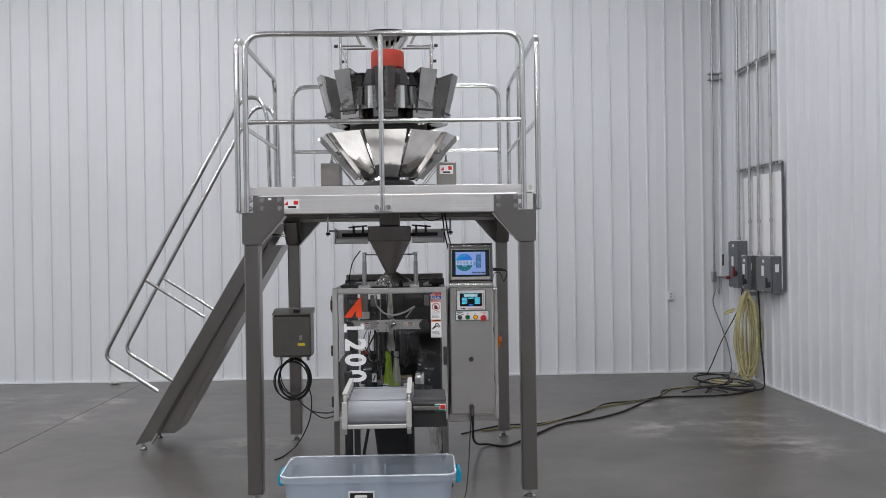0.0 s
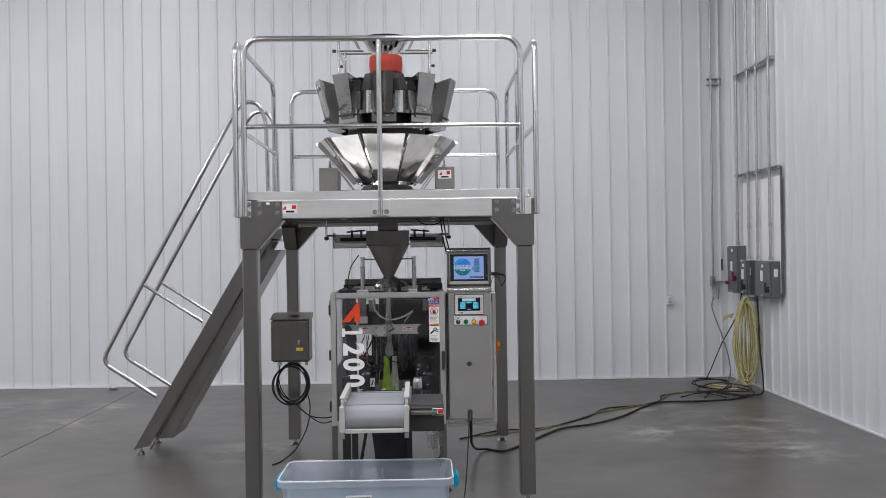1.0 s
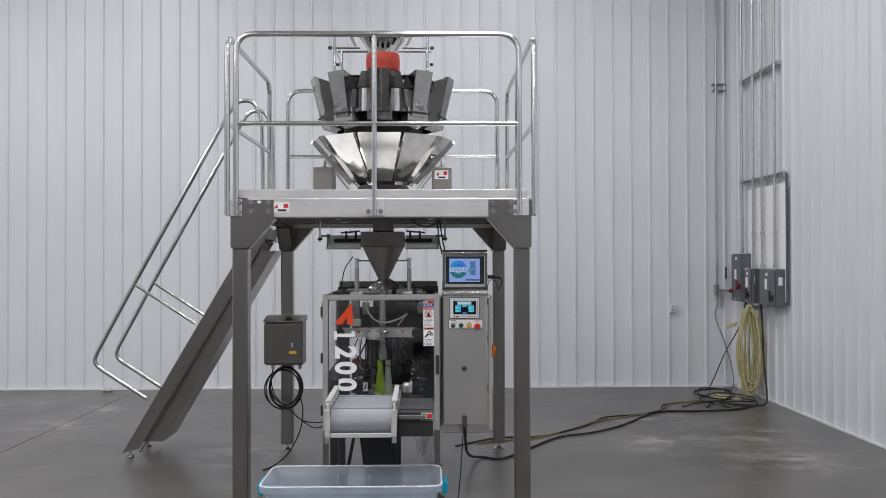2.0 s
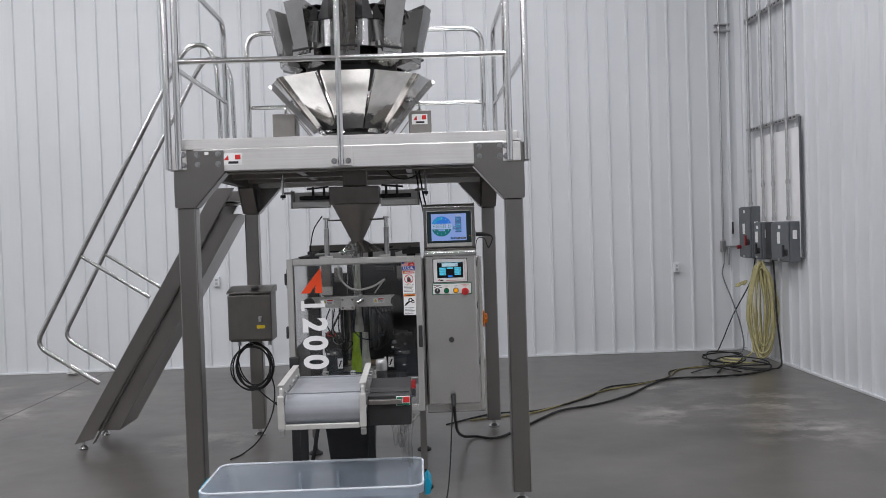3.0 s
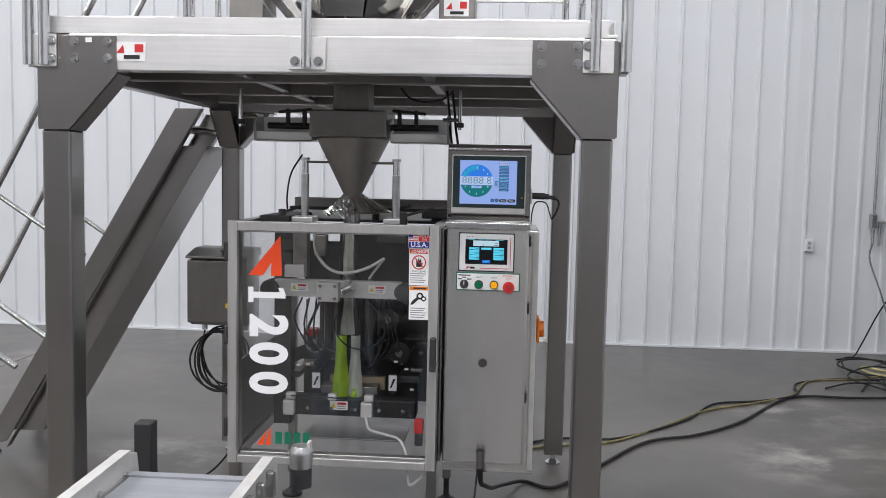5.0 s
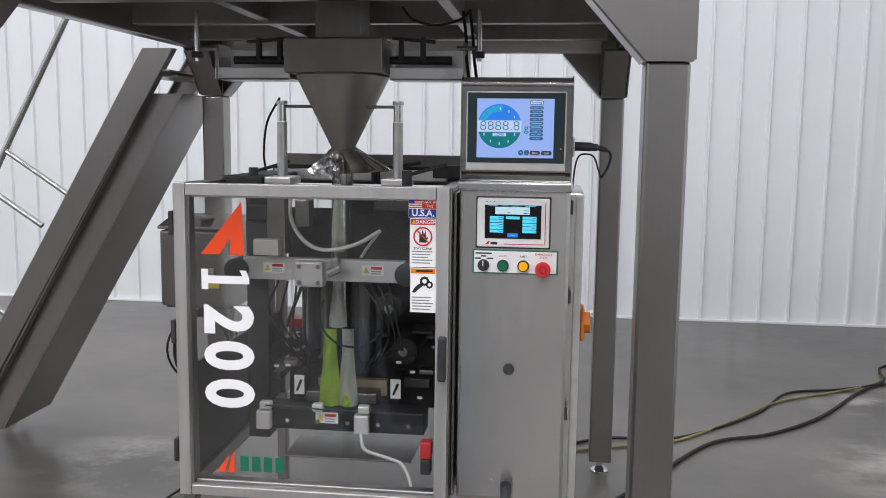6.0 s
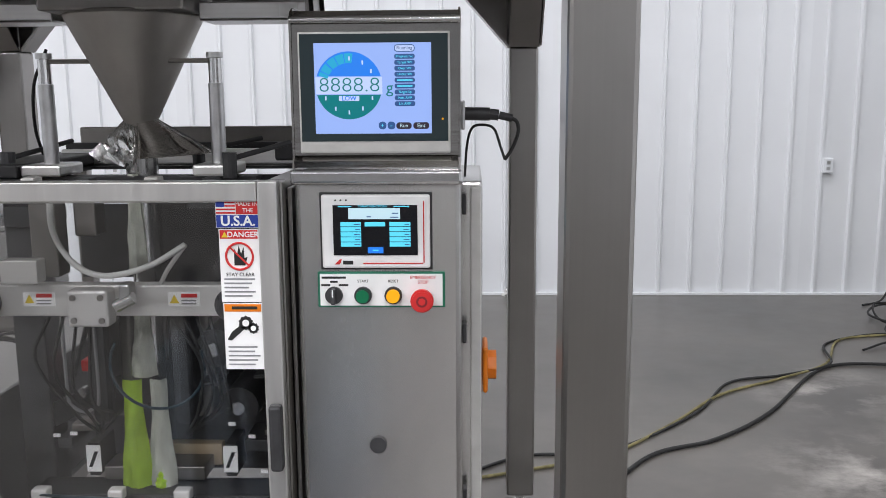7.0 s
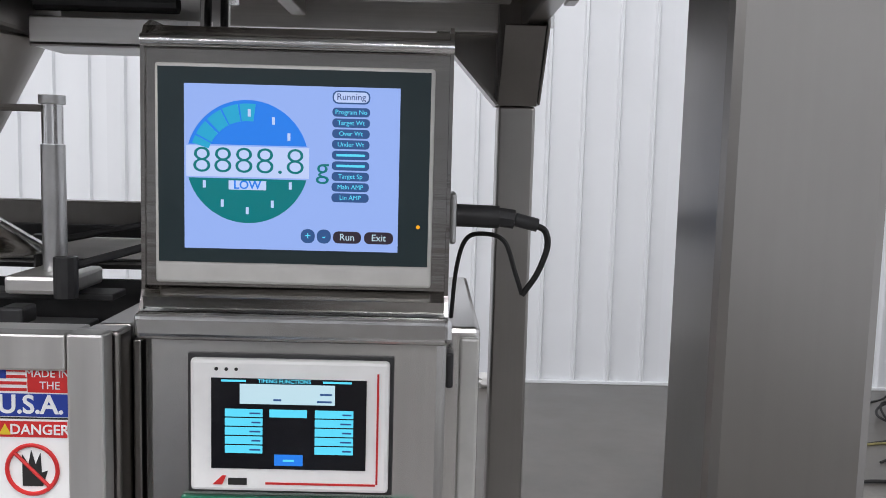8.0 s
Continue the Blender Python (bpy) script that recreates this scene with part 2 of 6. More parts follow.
def box(x0, x1, y0, y1, z0, z1, bevel=0.0, bm=None, seg=2):
    made = bmesh.new()
    bmesh.ops.create_cube(made, size=1.0)
    for v in made.verts:
        v.co = ((x0 + x1) / 2 + v.co.x * (x1 - x0), (y0 + y1) / 2 + v.co.y * (y1 - y0), (z0 + z1) / 2 + v.co.z * (z1 - z0))
    if bevel:
        bmesh.ops.bevel(made, geom=made.edges[:], offset=bevel, segments=seg, affect="EDGES", profile=0.5)
    return join(bm, made)


def join(bm, made):
    if bm is None:
        return made
    me = bpy.data.meshes.new("temporary")
    made.to_mesh(me)
    made.free()
    bm.from_mesh(me)
    bpy.data.meshes.remove(me)
    return bm


def rod(p0, p1, r, seg=14, r2=None, bm=None):
    made = bmesh.new()
    p0, p1 = Vector(p0), Vector(p1)
    d = p1 - p0
    bmesh.ops.create_cone(made, cap_ends=True, segments=seg, radius1=r, radius2=r if r2 is None else r2, depth=d.length)
    bmesh.ops.transform(made, verts=made.verts[:], matrix=Matrix.Translation((p0 + p1) / 2) @ d.to_track_quat("Z", "Y").to_matrix().to_4x4())
    return join(bm, made)


def rounded(pts, radius, n=6):
    """A line through pts with its corners rounded."""
    pts = [Vector(p) for p in pts]
    out = [pts[0]]
    for a, b, c in zip(pts, pts[1:], pts[2:]):
        u, w = (a - b), (c - b)
        k = min(radius, u.length * 0.49, w.length * 0.49)
        s, e = b + u.normalized() * k, b + w.normalized() * k
        for i in range(n + 1):
            f = i / n
            out.append((1 - f) ** 2 * s + 2 * f * (1 - f) * b + f ** 2 * e)
    out.append(pts[-1])
    return out


def tube(pts, r, seg=10, bm=None):
    """A round tube along a line of points."""
    made = bmesh.new()
    pts = [Vector(p) for p in pts]
    pts = [p for i, p in enumerate(pts) if i == 0 or (p - pts[i - 1]).length > 1e-5]
    side = None
    rings = []
    for i, p in enumerate(pts):
        d = (pts[min(i + 1, len(pts) - 1)] - pts[max(i - 1, 0)]).normalized()
        if side is None:
            side = d.orthogonal().normalized()
        side = (side - d * side.dot(d)).normalized()
        up = d.cross(side)
        rings.append([made.verts.new(p + r * (math.cos(a) * side + math.sin(a) * up)) for a in (2 * math.pi * k / seg for k in range(seg))])
    for a, b in zip(rings, rings[1:]):
        for k in range(seg):
            made.faces.new((a[k], a[(k + 1) % seg], b[(k + 1) % seg], b[k]))
    made.faces.new(rings[0])
    made.faces.new(rings[-1])
    return join(bm, made)


def curve_through(pts, n=8):
    """A smooth line (Catmull-Rom) through pts."""
    pts = [Vector(p) for p in pts]
    pts = [2 * pts[0] - pts[1]] + pts + [2 * pts[-1] - pts[-2]]
    out = []
    for a, b, c, d in zip(pts, pts[1:], pts[2:], pts[3:]):
        for i in range(n):
            t = i / n
            out.append(0.5 * (2 * b + (c - a) * t + (2 * a - 5 * b + 4 * c - d) * t * t + (3 * b - a - 3 * c + d) * t ** 3))
    return out + [pts[-2]]


def prism(profile, axis, lo, hi, bevel=0.0, bm=None):
    """A flat outline pushed along an axis; outline in the other two axes, in x, y, z order."""
    made = bmesh.new()

    def place(p, q):
        return {"x": (q, p[0], p[1]), "y": (p[0], q, p[1]), "z": (p[0], p[1], q)}[axis]

    low = [made.verts.new(place(p, lo)) for p in profile]
    high = [made.verts.new(place(p, hi)) for p in profile]
    made.faces.new(low)
    made.faces.new(high)
    for i in range(len(profile)):
        j = (i + 1) % len(profile)
        made.faces.new((low[i], low[j], high[j], high[i]))
    if bevel:
        bmesh.ops.bevel(made, geom=made.edges[:], offset=bevel, segments=2, affect="EDGES", profile=0.5)
    return join(bm, made)


def lathe(profile, centre, seg=40, bm=None):
    """Turns (radius, z) pairs about the vertical through centre."""
    made = bmesh.new()
    rings = [[made.verts.new((centre[0] + r * math.cos(2 * math.pi * k / seg), centre[1] + r * math.sin(2 * math.pi * k / seg), z)) for k in range(seg)] for r, z in profile]
    for a, b in zip(rings, rings[1:]):
        for k in range(seg):
            made.faces.new((a[k], a[(k + 1) % seg], b[(k + 1) % seg], b[k]))
    return join(bm, made)


def writing(name, words, size, mat, parent, place, turn=(90, 0, 0), align="CENTER", deep=0.0004, label="", squeeze=1.0, bold=0.0):
    """Raised lettering in the built-in font; place is its middle, in world metres."""
    data = bpy.data.curves.new("letters", "FONT")
    data.body, data.size, data.extrude, data.align_x, data.align_y, data.offset = words, size, deep, align, "CENTER", bold
    data.resolution_u = 4
    ob = bpy.data.objects.new("letters", data)
    scene.collection.objects.link(ob)
    bpy.context.view_layer.update()
    me = bpy.data.meshes.new_from_object(ob.evaluated_get(bpy.context.evaluated_depsgraph_get()))
    bpy.data.objects.remove(ob)
    bpy.data.curves.remove(data)
    me.transform(Matrix.Diagonal((squeeze, 1, 1, 1)))
    me.materials.clear()
    me.materials.append(mat)
    made = new(name, me)
    made.parent = parent
    made.matrix_basis = Matrix.Translation(-origin(parent)) @ pose(*place, *turn)
    if label:
        tagged(made, label)
    return made


def bolt(parent, p, towards=(0, -1, 0), r=0.011, deep=0.012, mat=None):
    p, d = Vector(p), Vector(towards)
    bm = rod(p, p + d * 0.003, r * 1.5, 14)
    rod(p + d * 0.003, p + d * deep, r, 6, bm=bm)
    return part("bolt", bm, mat or POLISHED, parent)

# ---- the hall ----
floor_bm = box(WEST - 0.3, EAST + 0.3, SOUTH - 0.3, NORTH + 0.3, -0.2, 0.0)
tagged(part("floor", floor_bm, CONCRETE), "grey polished concrete floor with pale scuffs and a saw joint", "floor", kind="structure")
tagged(part("ceiling", box(WEST - 0.3, EAST + 0.3, SOUTH - 0.3, NORTH + 0.3, ROOF, ROOF + 0.2), CEILING), "plain white sheet metal ceiling", "ceiling", kind="structure")


def sheet_mesh(width, height):
    """One ribbed wall sheet, four ribs wide, standing at y = 0 with its face to -y."""
    pitch = width / 4
    line = [(0.0, 0.0)]
    for k in range(4):
        c = (k + 0.5) * pitch
        line += [(c - 0.019, 0.0), (c - 0.009, -0.026), (c + 0.009, -0.026), (c + 0.019, 0.0)]
    line += [(width, 0.0)]
    bm = prism(line + [(width, 0.012), (0.0, 0.012)], "z", 0.012, height)
    bmesh.ops.recalc_face_normals(bm, faces=bm.faces[:])
    me = bpy.data.meshes.new("wall_sheet")
    bm.to_mesh(me)
    bm.free()
    me.materials.append(WALL)
    return me


SHEET = sheet_mesh(0.972, ROOF - 0.012)


def ribbed_wall(name, slab, start, turn, count, label):
    wall = tagged(part(name, box(*slab), WALL), label, "wall", kind="structure")
    for k in range(count):
        ob = new("wall_sheet", SHEET)
        ob.parent = wall
        ob.matrix_basis = Matrix.Translation(start) @ pose(0, 0, 0, 0, 0, turn) @ pose(k * 0.972, 0, 0)


ribbed_wall("wall_north", (WEST, EAST + 0.25, NORTH + 0.014, NORTH + 0.25, 0, ROOF), (EAST - 17 * 0.972 - 0.02, NORTH, 0), 0, 17, "white ribbed sheet metal wall with exposed vertical ribs")
ribbed_wall("wall_east", (EAST + 0.014, EAST + 0.25, SOUTH, NORTH, 0, ROOF), (EAST, NORTH - 0.03, 0), -90, 28, "white ribbed sheet metal wall beside the conduits")
ribbed_wall("wall_west", (WEST - 0.25, WEST - 0.014, SOUTH, NORTH, 0, ROOF), (WEST, SOUTH + 0.03, 0), 90, 28, "white ribbed sheet metal side wall")
ribbed_wall("wall_south", (WEST, EAST, SOUTH - 0.25, SOUTH - 0.014, 0, ROOF), (EAST - 0.02, SOUTH, 0), 180, 17, "white ribbed sheet metal end wall")
# base angle along the two walls in view
tagged(part("baseboard", box(WEST, EAST - 0.03, NORTH - 0.034, NORTH - 0.002, 0.0, 0.022, 0.003), WALL), "thin white metal base angle", "trim", kind="structure")
tagged(part("baseboard", box(EAST - 0.034, EAST - 0.002, SOUTH, NORTH - 0.04, 0.0, 0.022, 0.003), WALL), "thin white metal base angle", "trim", kind="structure")
tagged(part("trim", prism([(EAST - 0.05, NORTH), (EAST, NORTH - 0.05), (EAST, NORTH)], "z", 0.03, ROOF), WALL), "white corner flashing", "trim", kind="structure")
# saw joint in the concrete
tagged(part("floor_joint", box(-3.735, -3.728, SOUTH, NORTH - 0.04, 0.0005, 0.0015), BLACK_TEXT), "dark saw cut joint in the concrete", "joint", kind="structure")

# ---- weighing platform on four legs ----
XL, XR, YF, YB = -1.266, 0.575, 5.585, 7.50
LEG = 0.051
platform = thing("weighing_platform", "brushed stainless steel platform on four square legs with tubular guard rails", "platform", (XL, YF, 0))


def foot(parent, x, y, r=0.042):
    bm = lathe([(0.0, 0.0), (r, 0.0), (r, 0.012), (r * 0.7, 0.022), (0.014, 0.03), (0.014, 0.08), (0.0, 0.08)], (x, y), 20)
    return part("levelling_foot", bm, POLISHED, parent, "bright round levelling foot", True)


for lx in (XL, XR):
    for ly in (YF, YB):
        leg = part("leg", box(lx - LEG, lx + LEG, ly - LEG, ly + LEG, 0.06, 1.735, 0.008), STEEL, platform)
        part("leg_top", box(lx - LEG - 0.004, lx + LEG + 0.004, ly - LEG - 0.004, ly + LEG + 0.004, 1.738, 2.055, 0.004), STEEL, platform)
        foot(leg, lx, ly)
        s = 1 if lx == XL else -1
        t = 1 if ly == YF else -1
        # triangular knee plates, one along each beam
        inner = lx + s * LEG
        out = [(lx - s * (LEG + 0.004), 1.735), (inner, 1.735), (inner + s * 0.17, 1.925), (inner + s * 0.17, 2.05), (lx - s * (LEG + 0.004), 2.05)]
        fy = ly - t * (LEG + 0.010)
        part("knee_plate", prism(out, "y", min(fy, fy + t * 0.009), max(fy, fy + t * 0.009)), STEEL, platform)
        back = ly + t * LEG
        out = [(ly - t * LEG, 1.74), (back, 1.74), (back + t * 0.17, 1.925), (back + t * 0.17, 2.05), (ly - t * LEG, 2.05)]
        fx = lx - s * (LEG + 0.011)
        part("knee_plate", prism(out, "x", min(fx, fx + s * 0.006), max(fx, fx + s * 0.006)), STEEL, platform)
        # sloping soffit of the knee
        part("knee_soffit", prism([(inner, 1.74), (inner + s * 0.006, 1.735), (inner + s * 0.174, 1.925), (inner + s * 0.168, 1.93)], "y", ly - LEG, ly + LEG), STEEL, platform)
        part("knee_soffit", prism([(back, 1.74), (back + t * 0.006, 1.735), (back + t * 0.174, 1.925), (back + t * 0.168, 1.93)], "x", lx - LEG, lx + LEG), STEEL, platform)
        if ly == YF:
            for bx in (0.09, 0.205):
                for bz in (1.975, 2.03):
                    bolt(platform, (lx + s * (bx - 0.035) + s * 0.02, YF - LEG - 0.010, bz))

# beams, deck and toe board
fx0, fx1 = XL - LEG - 0.004, XR + LEG + 0.004
fy0, fy1 = YF - LEG - 0.004, YB + LEG + 0.004
# front, back and deck get the pale glare colour, side beams the dark one
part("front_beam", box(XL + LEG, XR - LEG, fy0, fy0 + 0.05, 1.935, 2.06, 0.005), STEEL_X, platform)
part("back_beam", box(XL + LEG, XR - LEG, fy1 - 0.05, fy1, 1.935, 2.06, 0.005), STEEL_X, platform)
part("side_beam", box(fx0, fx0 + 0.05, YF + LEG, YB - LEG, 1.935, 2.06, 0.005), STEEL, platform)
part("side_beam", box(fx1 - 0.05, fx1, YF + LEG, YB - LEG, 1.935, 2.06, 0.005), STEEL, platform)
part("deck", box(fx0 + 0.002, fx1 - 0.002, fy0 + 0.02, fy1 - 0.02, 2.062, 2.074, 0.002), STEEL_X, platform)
part("toe_board", box(fx0 + 0.03, fx1 - 0.03, fy0 + 0.006, fy0 + 0.014, 2.060, 2.118, 0.002), STEEL_X, platform, "bright toe board")
part("toe_board", box(fx0 + 0.03, fx1 - 0.03, fy1 - 0.014, fy1 - 0.006, 2.060, 2.118, 0.002), STEEL_X, platform, "bright toe board")
part("toe_board", box(fx1 - 0.014, fx1 - 0.006, fy0 + 0.03, fy1 - 0.03, 2.060, 2.118, 0.002), STEEL_X, platform, "bright toe board")
# the shade below the deck is in the colour of these beams
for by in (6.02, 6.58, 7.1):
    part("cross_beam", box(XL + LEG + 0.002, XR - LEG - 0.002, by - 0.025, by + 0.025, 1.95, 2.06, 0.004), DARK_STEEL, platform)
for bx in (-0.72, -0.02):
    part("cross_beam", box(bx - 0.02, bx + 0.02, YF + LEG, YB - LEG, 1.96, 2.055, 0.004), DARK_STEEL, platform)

# guard rails of bent tube
R = 0.019
TOP, MID = 3.128, 2.545


def rail(pts, name="guard_rail", r=R, bend=0.13):
    return part(name, tube(rounded(pts, bend, 7), r, 12), POLISHED, platform, smooth=True)


gy = fy0 - 0.024
gl, gr = XL - 0.022, XR - 0.02
rail([(gl, gy, 1.95), (gl, gy, TOP), (gr, gy, TOP), (gr, gy, 1.95)])
rail([(gl, gy, MID), (gr, gy, MID)], "mid_rail", 0.016)
rail([(-0.39, gy, 1.95), (-0.39, gy, TOP)], "centre_post", 0.017)
sx = fx0 - 0.024
rail([(sx, fy0 - 0.02, 1.95), (sx, fy0 - 0.02, TOP - 0.01), (sx, 7.06, TOP - 0.01), (sx, 7.06, 2.0)])
rail([(sx, fy0 - 0.01, MID), (sx, 7.06, MID)], "mid_rail", 0.016)
ex = fx1 + 0.024
rail([(ex, fy0 - 0.02, 1.95), (ex, fy0 - 0.02, TOP - 0.01), (ex, fy1 - 0.06, TOP - 0.01), (ex, fy1 - 0.06, 1.95)])
rail([(ex, fy0 - 0.01, MID), (ex, fy1 - 0.06, MID)], "mid_rail", 0.016)
rail([(ex, 6.62, 1.95), (ex, 6.62, TOP - 0.01)], "centre_post", 0.017)
by = fy1 - 0.09
rail([(XL + 0.01, by, 2.07), (XL + 0.01, by, TOP), (XR - 0.01, by, TOP), (XR - 0.01, by, 2.07)])
rail([(XL + 0.01, by, MID + 0.01), (XR - 0.01, by, MID + 0.01)], "mid_rail", 0.016)
# clamp plates where the posts are bolted on
for px, pw in ((gl - 0.012, 0.05), (-0.39, 0.062), (gr + 0.012, 0.05)):
    part("clamp_plate", box(px - pw, px + pw, fy0 - 0.016, fy0 - 0.008, 1.945, 2.055, 0.002), STEEL_X, platform)
    for o in ((-0.034, 0.034) if pw > 0.06 else ((0.03,) if px < 0 else (-0.03,))):
        for bz in (1.972, 2.03):
            if pw > 0.06 and bz > 2.0:
                continue
            bolt(platform, (px + o * 1.15, fy0 - 0.016, bz))
for pxs in (sx, ex):
    for pys in (fy0 - 0.02, 6.62, 7.0):
        part("clamp_plate", box(pxs - 0.012, pxs + 0.012, pys + 0.018, pys + 0.09, 1.945, 2.055, 0.002), STEEL, platform)
# small maker's plate on the front beam
plate = part("maker_plate", box(-1.052, -0.945, fy0 - 0.003, fy0 - 0.001, 1.968, 2.032), LABEL, platform, "white printed plate with red mark")
part("plate_mark", prism([(-1.045, 1.995), (-1.022, 2.022), (-1.018, 1.995)], "y", fy0 - 0.0045, fy0 - 0.003), RED, plate)
part("plate_mark", box(-0.982, -0.952, fy0 - 0.0045, fy0 - 0.003, 1.998, 2.024), RED, plate)
part("plate_mark", box(-1.02, -0.965, fy0 - 0.0045, fy0 - 0.003, 1.975, 1.988), BLACK_TEXT, plate)
part("small_sticker", box(-1.15, -1.128, fy0 - 0.0105, fy0 - 0.0085, 2.028, 2.044), LABEL, platform)

# ---- stair to the platform ----
stair = thing("platform_stair", "steep stainless steel stair with bent tube handrails leaning on the platform", "stair", (-2.6, 7.5, 0))
SN, SF = 7.22, 7.74
SLOPE = 1.70


def stringer(y, start, wide, top):
    x0, z0 = -2.60 + start, 0.045
    x1 = x0 + (top - z0) / SLOPE
    outline = [(x0, z0), (x0 + wide, z0 + wide * 0.25), (x1 + wide, top), (x1, top)]
    s = part("stringer", prism(outline, "y", y - 0.004, y + 0.004), STEEL, stair)
    inward = 1 if y < 7.5 else -1
    # returned flanges of the channel
    for o in (0.0, wide - 0.007):
        f = [(x0 + o, z0), (x0 + o + 0.007, z0), (x1 + o + 0.007, top), (x1 + o, top)]
        lo, hi = sorted((y + inward * 0.004, y + inward * 0.045))
        part("stringer_flange", prism(f, "y", lo, hi), STEEL, s)
    return s


for sy in (SN, SF):
    s = stringer(sy, 0.0, 0.14, 1.93)
    f = lathe([(0.0, 0.0), (0.03, 0.0), (0.032, 0.012), (0.02, 0.028), (0.011, 0.034), (0.011, 0.07), (0.0, 0.07)], (-2.54, sy + (0.02 if sy == SN else -0.02)), 18)
    part("levelling_foot", f, POLISHED, s, "bright round levelling foot", True)
for k in range(8):
    tz = 0.24 + 0.225 * k
    tx = -2.60 + (tz - 0.045) / SLOPE
    part("tread", box(tx + 0.010, tx + 0.20, SN + 0.066, SF - 0.066, tz - 0.004, tz + 0.004), STEEL, stair)


def pan_strip(u0, u1, z0, z1, top):
    """A strip that follows the stair's slope, u metres out from the stringer's upper edge."""
    def at(u, z):
        return (-2.60 + (z - 0.045) / SLOPE + u, z)
    return [at(u0, z0), at(u1, z1), at(u1, top), at(u0, top)]


# boxed pan below the treads
for py in (SN + 0.055, SF - 0.061):
    part("pan_side", prism(pan_strip(0.09, 0.262, 0.13, 0.13, 1.735), "y", py, py + 0.006), STEEL, stair)
part("pan_soffit", prism(pan_strip(0.264, 0.271, 0.13, 0.13, 1.735), "y", SN + 0.055, SF - 0.055), STEEL, stair, "folded underside sheet")
part("top_tread", box(-1.52, -1.375, SN + 0.01, SF - 0.01, 1.83, 1.838), DARK_STEEL, stair)
for hy in (SN, SF):
    hand = [(-2.40, hy, 0.50), (-2.86, hy, 0.80), (-2.50, hy, 1.47), (-1.70, hy, 2.92), (-1.63, hy, 3.0), (-1.51, hy, 3.0), (-1.44, hy, 2.86), (-1.42, hy, 2.0)]
    h = part("handrail", tube(rounded(hand, 0.10, 6), 0.018, 12), POLISHED, stair, smooth=True)
    part("handrail_strut", tube([(-2.505, hy, 1.46), (-2.00, hy, 1.13)], 0.014, 10), POLISHED, h, smooth=True)

# ---- multihead weigher on the deck ----
CX, CY = -0.372, 6.31
weigher = thing("multihead_weigher", "bright stainless steel ten-head weigher with red collar on the platform", "weighing machine", (CX, CY, 2.074))
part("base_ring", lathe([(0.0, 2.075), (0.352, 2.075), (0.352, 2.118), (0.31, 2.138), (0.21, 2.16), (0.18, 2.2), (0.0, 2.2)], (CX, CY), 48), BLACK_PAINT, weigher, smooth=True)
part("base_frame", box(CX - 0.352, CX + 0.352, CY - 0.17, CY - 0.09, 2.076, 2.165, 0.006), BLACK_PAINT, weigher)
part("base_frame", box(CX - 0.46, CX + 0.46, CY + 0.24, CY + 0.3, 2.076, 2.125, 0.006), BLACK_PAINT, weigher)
N = 10


def around(k, r, side, z):
    a = -math.pi / 2 + 2 * math.pi * k / N
    return Vector((CX + r * math.cos(a) - side * math.sin(a), CY + r * math.sin(a) + side * math.cos(a), z))


def slab(a, b, c, d, thick, bm=None):
    """A thin plate over four corners."""
    made = bmesh.new()
    n = (Vector(b) - Vector(a)).cross(Vector(d) - Vector(a)).normalized() * thick
    lo = [made.verts.new(Vector(p)) for p in (a, b, c, d)]
    hi = [made.verts.new(Vector(p) + n) for p in (a, b, c, d)]
    made.faces.new(lo)
    made.faces.new(hi)
    for i in range(4):
        j = (i + 1) % 4
        made.faces.new((lo[i], lo[j], hi[j], hi[i]))
    return join(bm, made)


for k in range(N):
    wt, wb = 0.148, 0.074
    rt, rb, zt, zb = 0.495, 0.222, 2.535, 2.222
    p = slab(around(k, rb, -wb, zb), around(k, rb, wb, zb), around(k, rt, wt, zt), around(k, rt, -wt, zt), 0.004)
    # raised side lips of each chute plate
    for s in (-1, 1):
        slab(around(k, rb + 0.004, s * wb, zb), around(k, rb + 0.020, s * wb, zb - 0.012), around(k, rt + 0.020, s * wt, zt - 0.012), around(k, rt + 0.004, s * wt, zt), 0.003, bm=p)
    part("chute_plate", p, MIRROR, weigher)
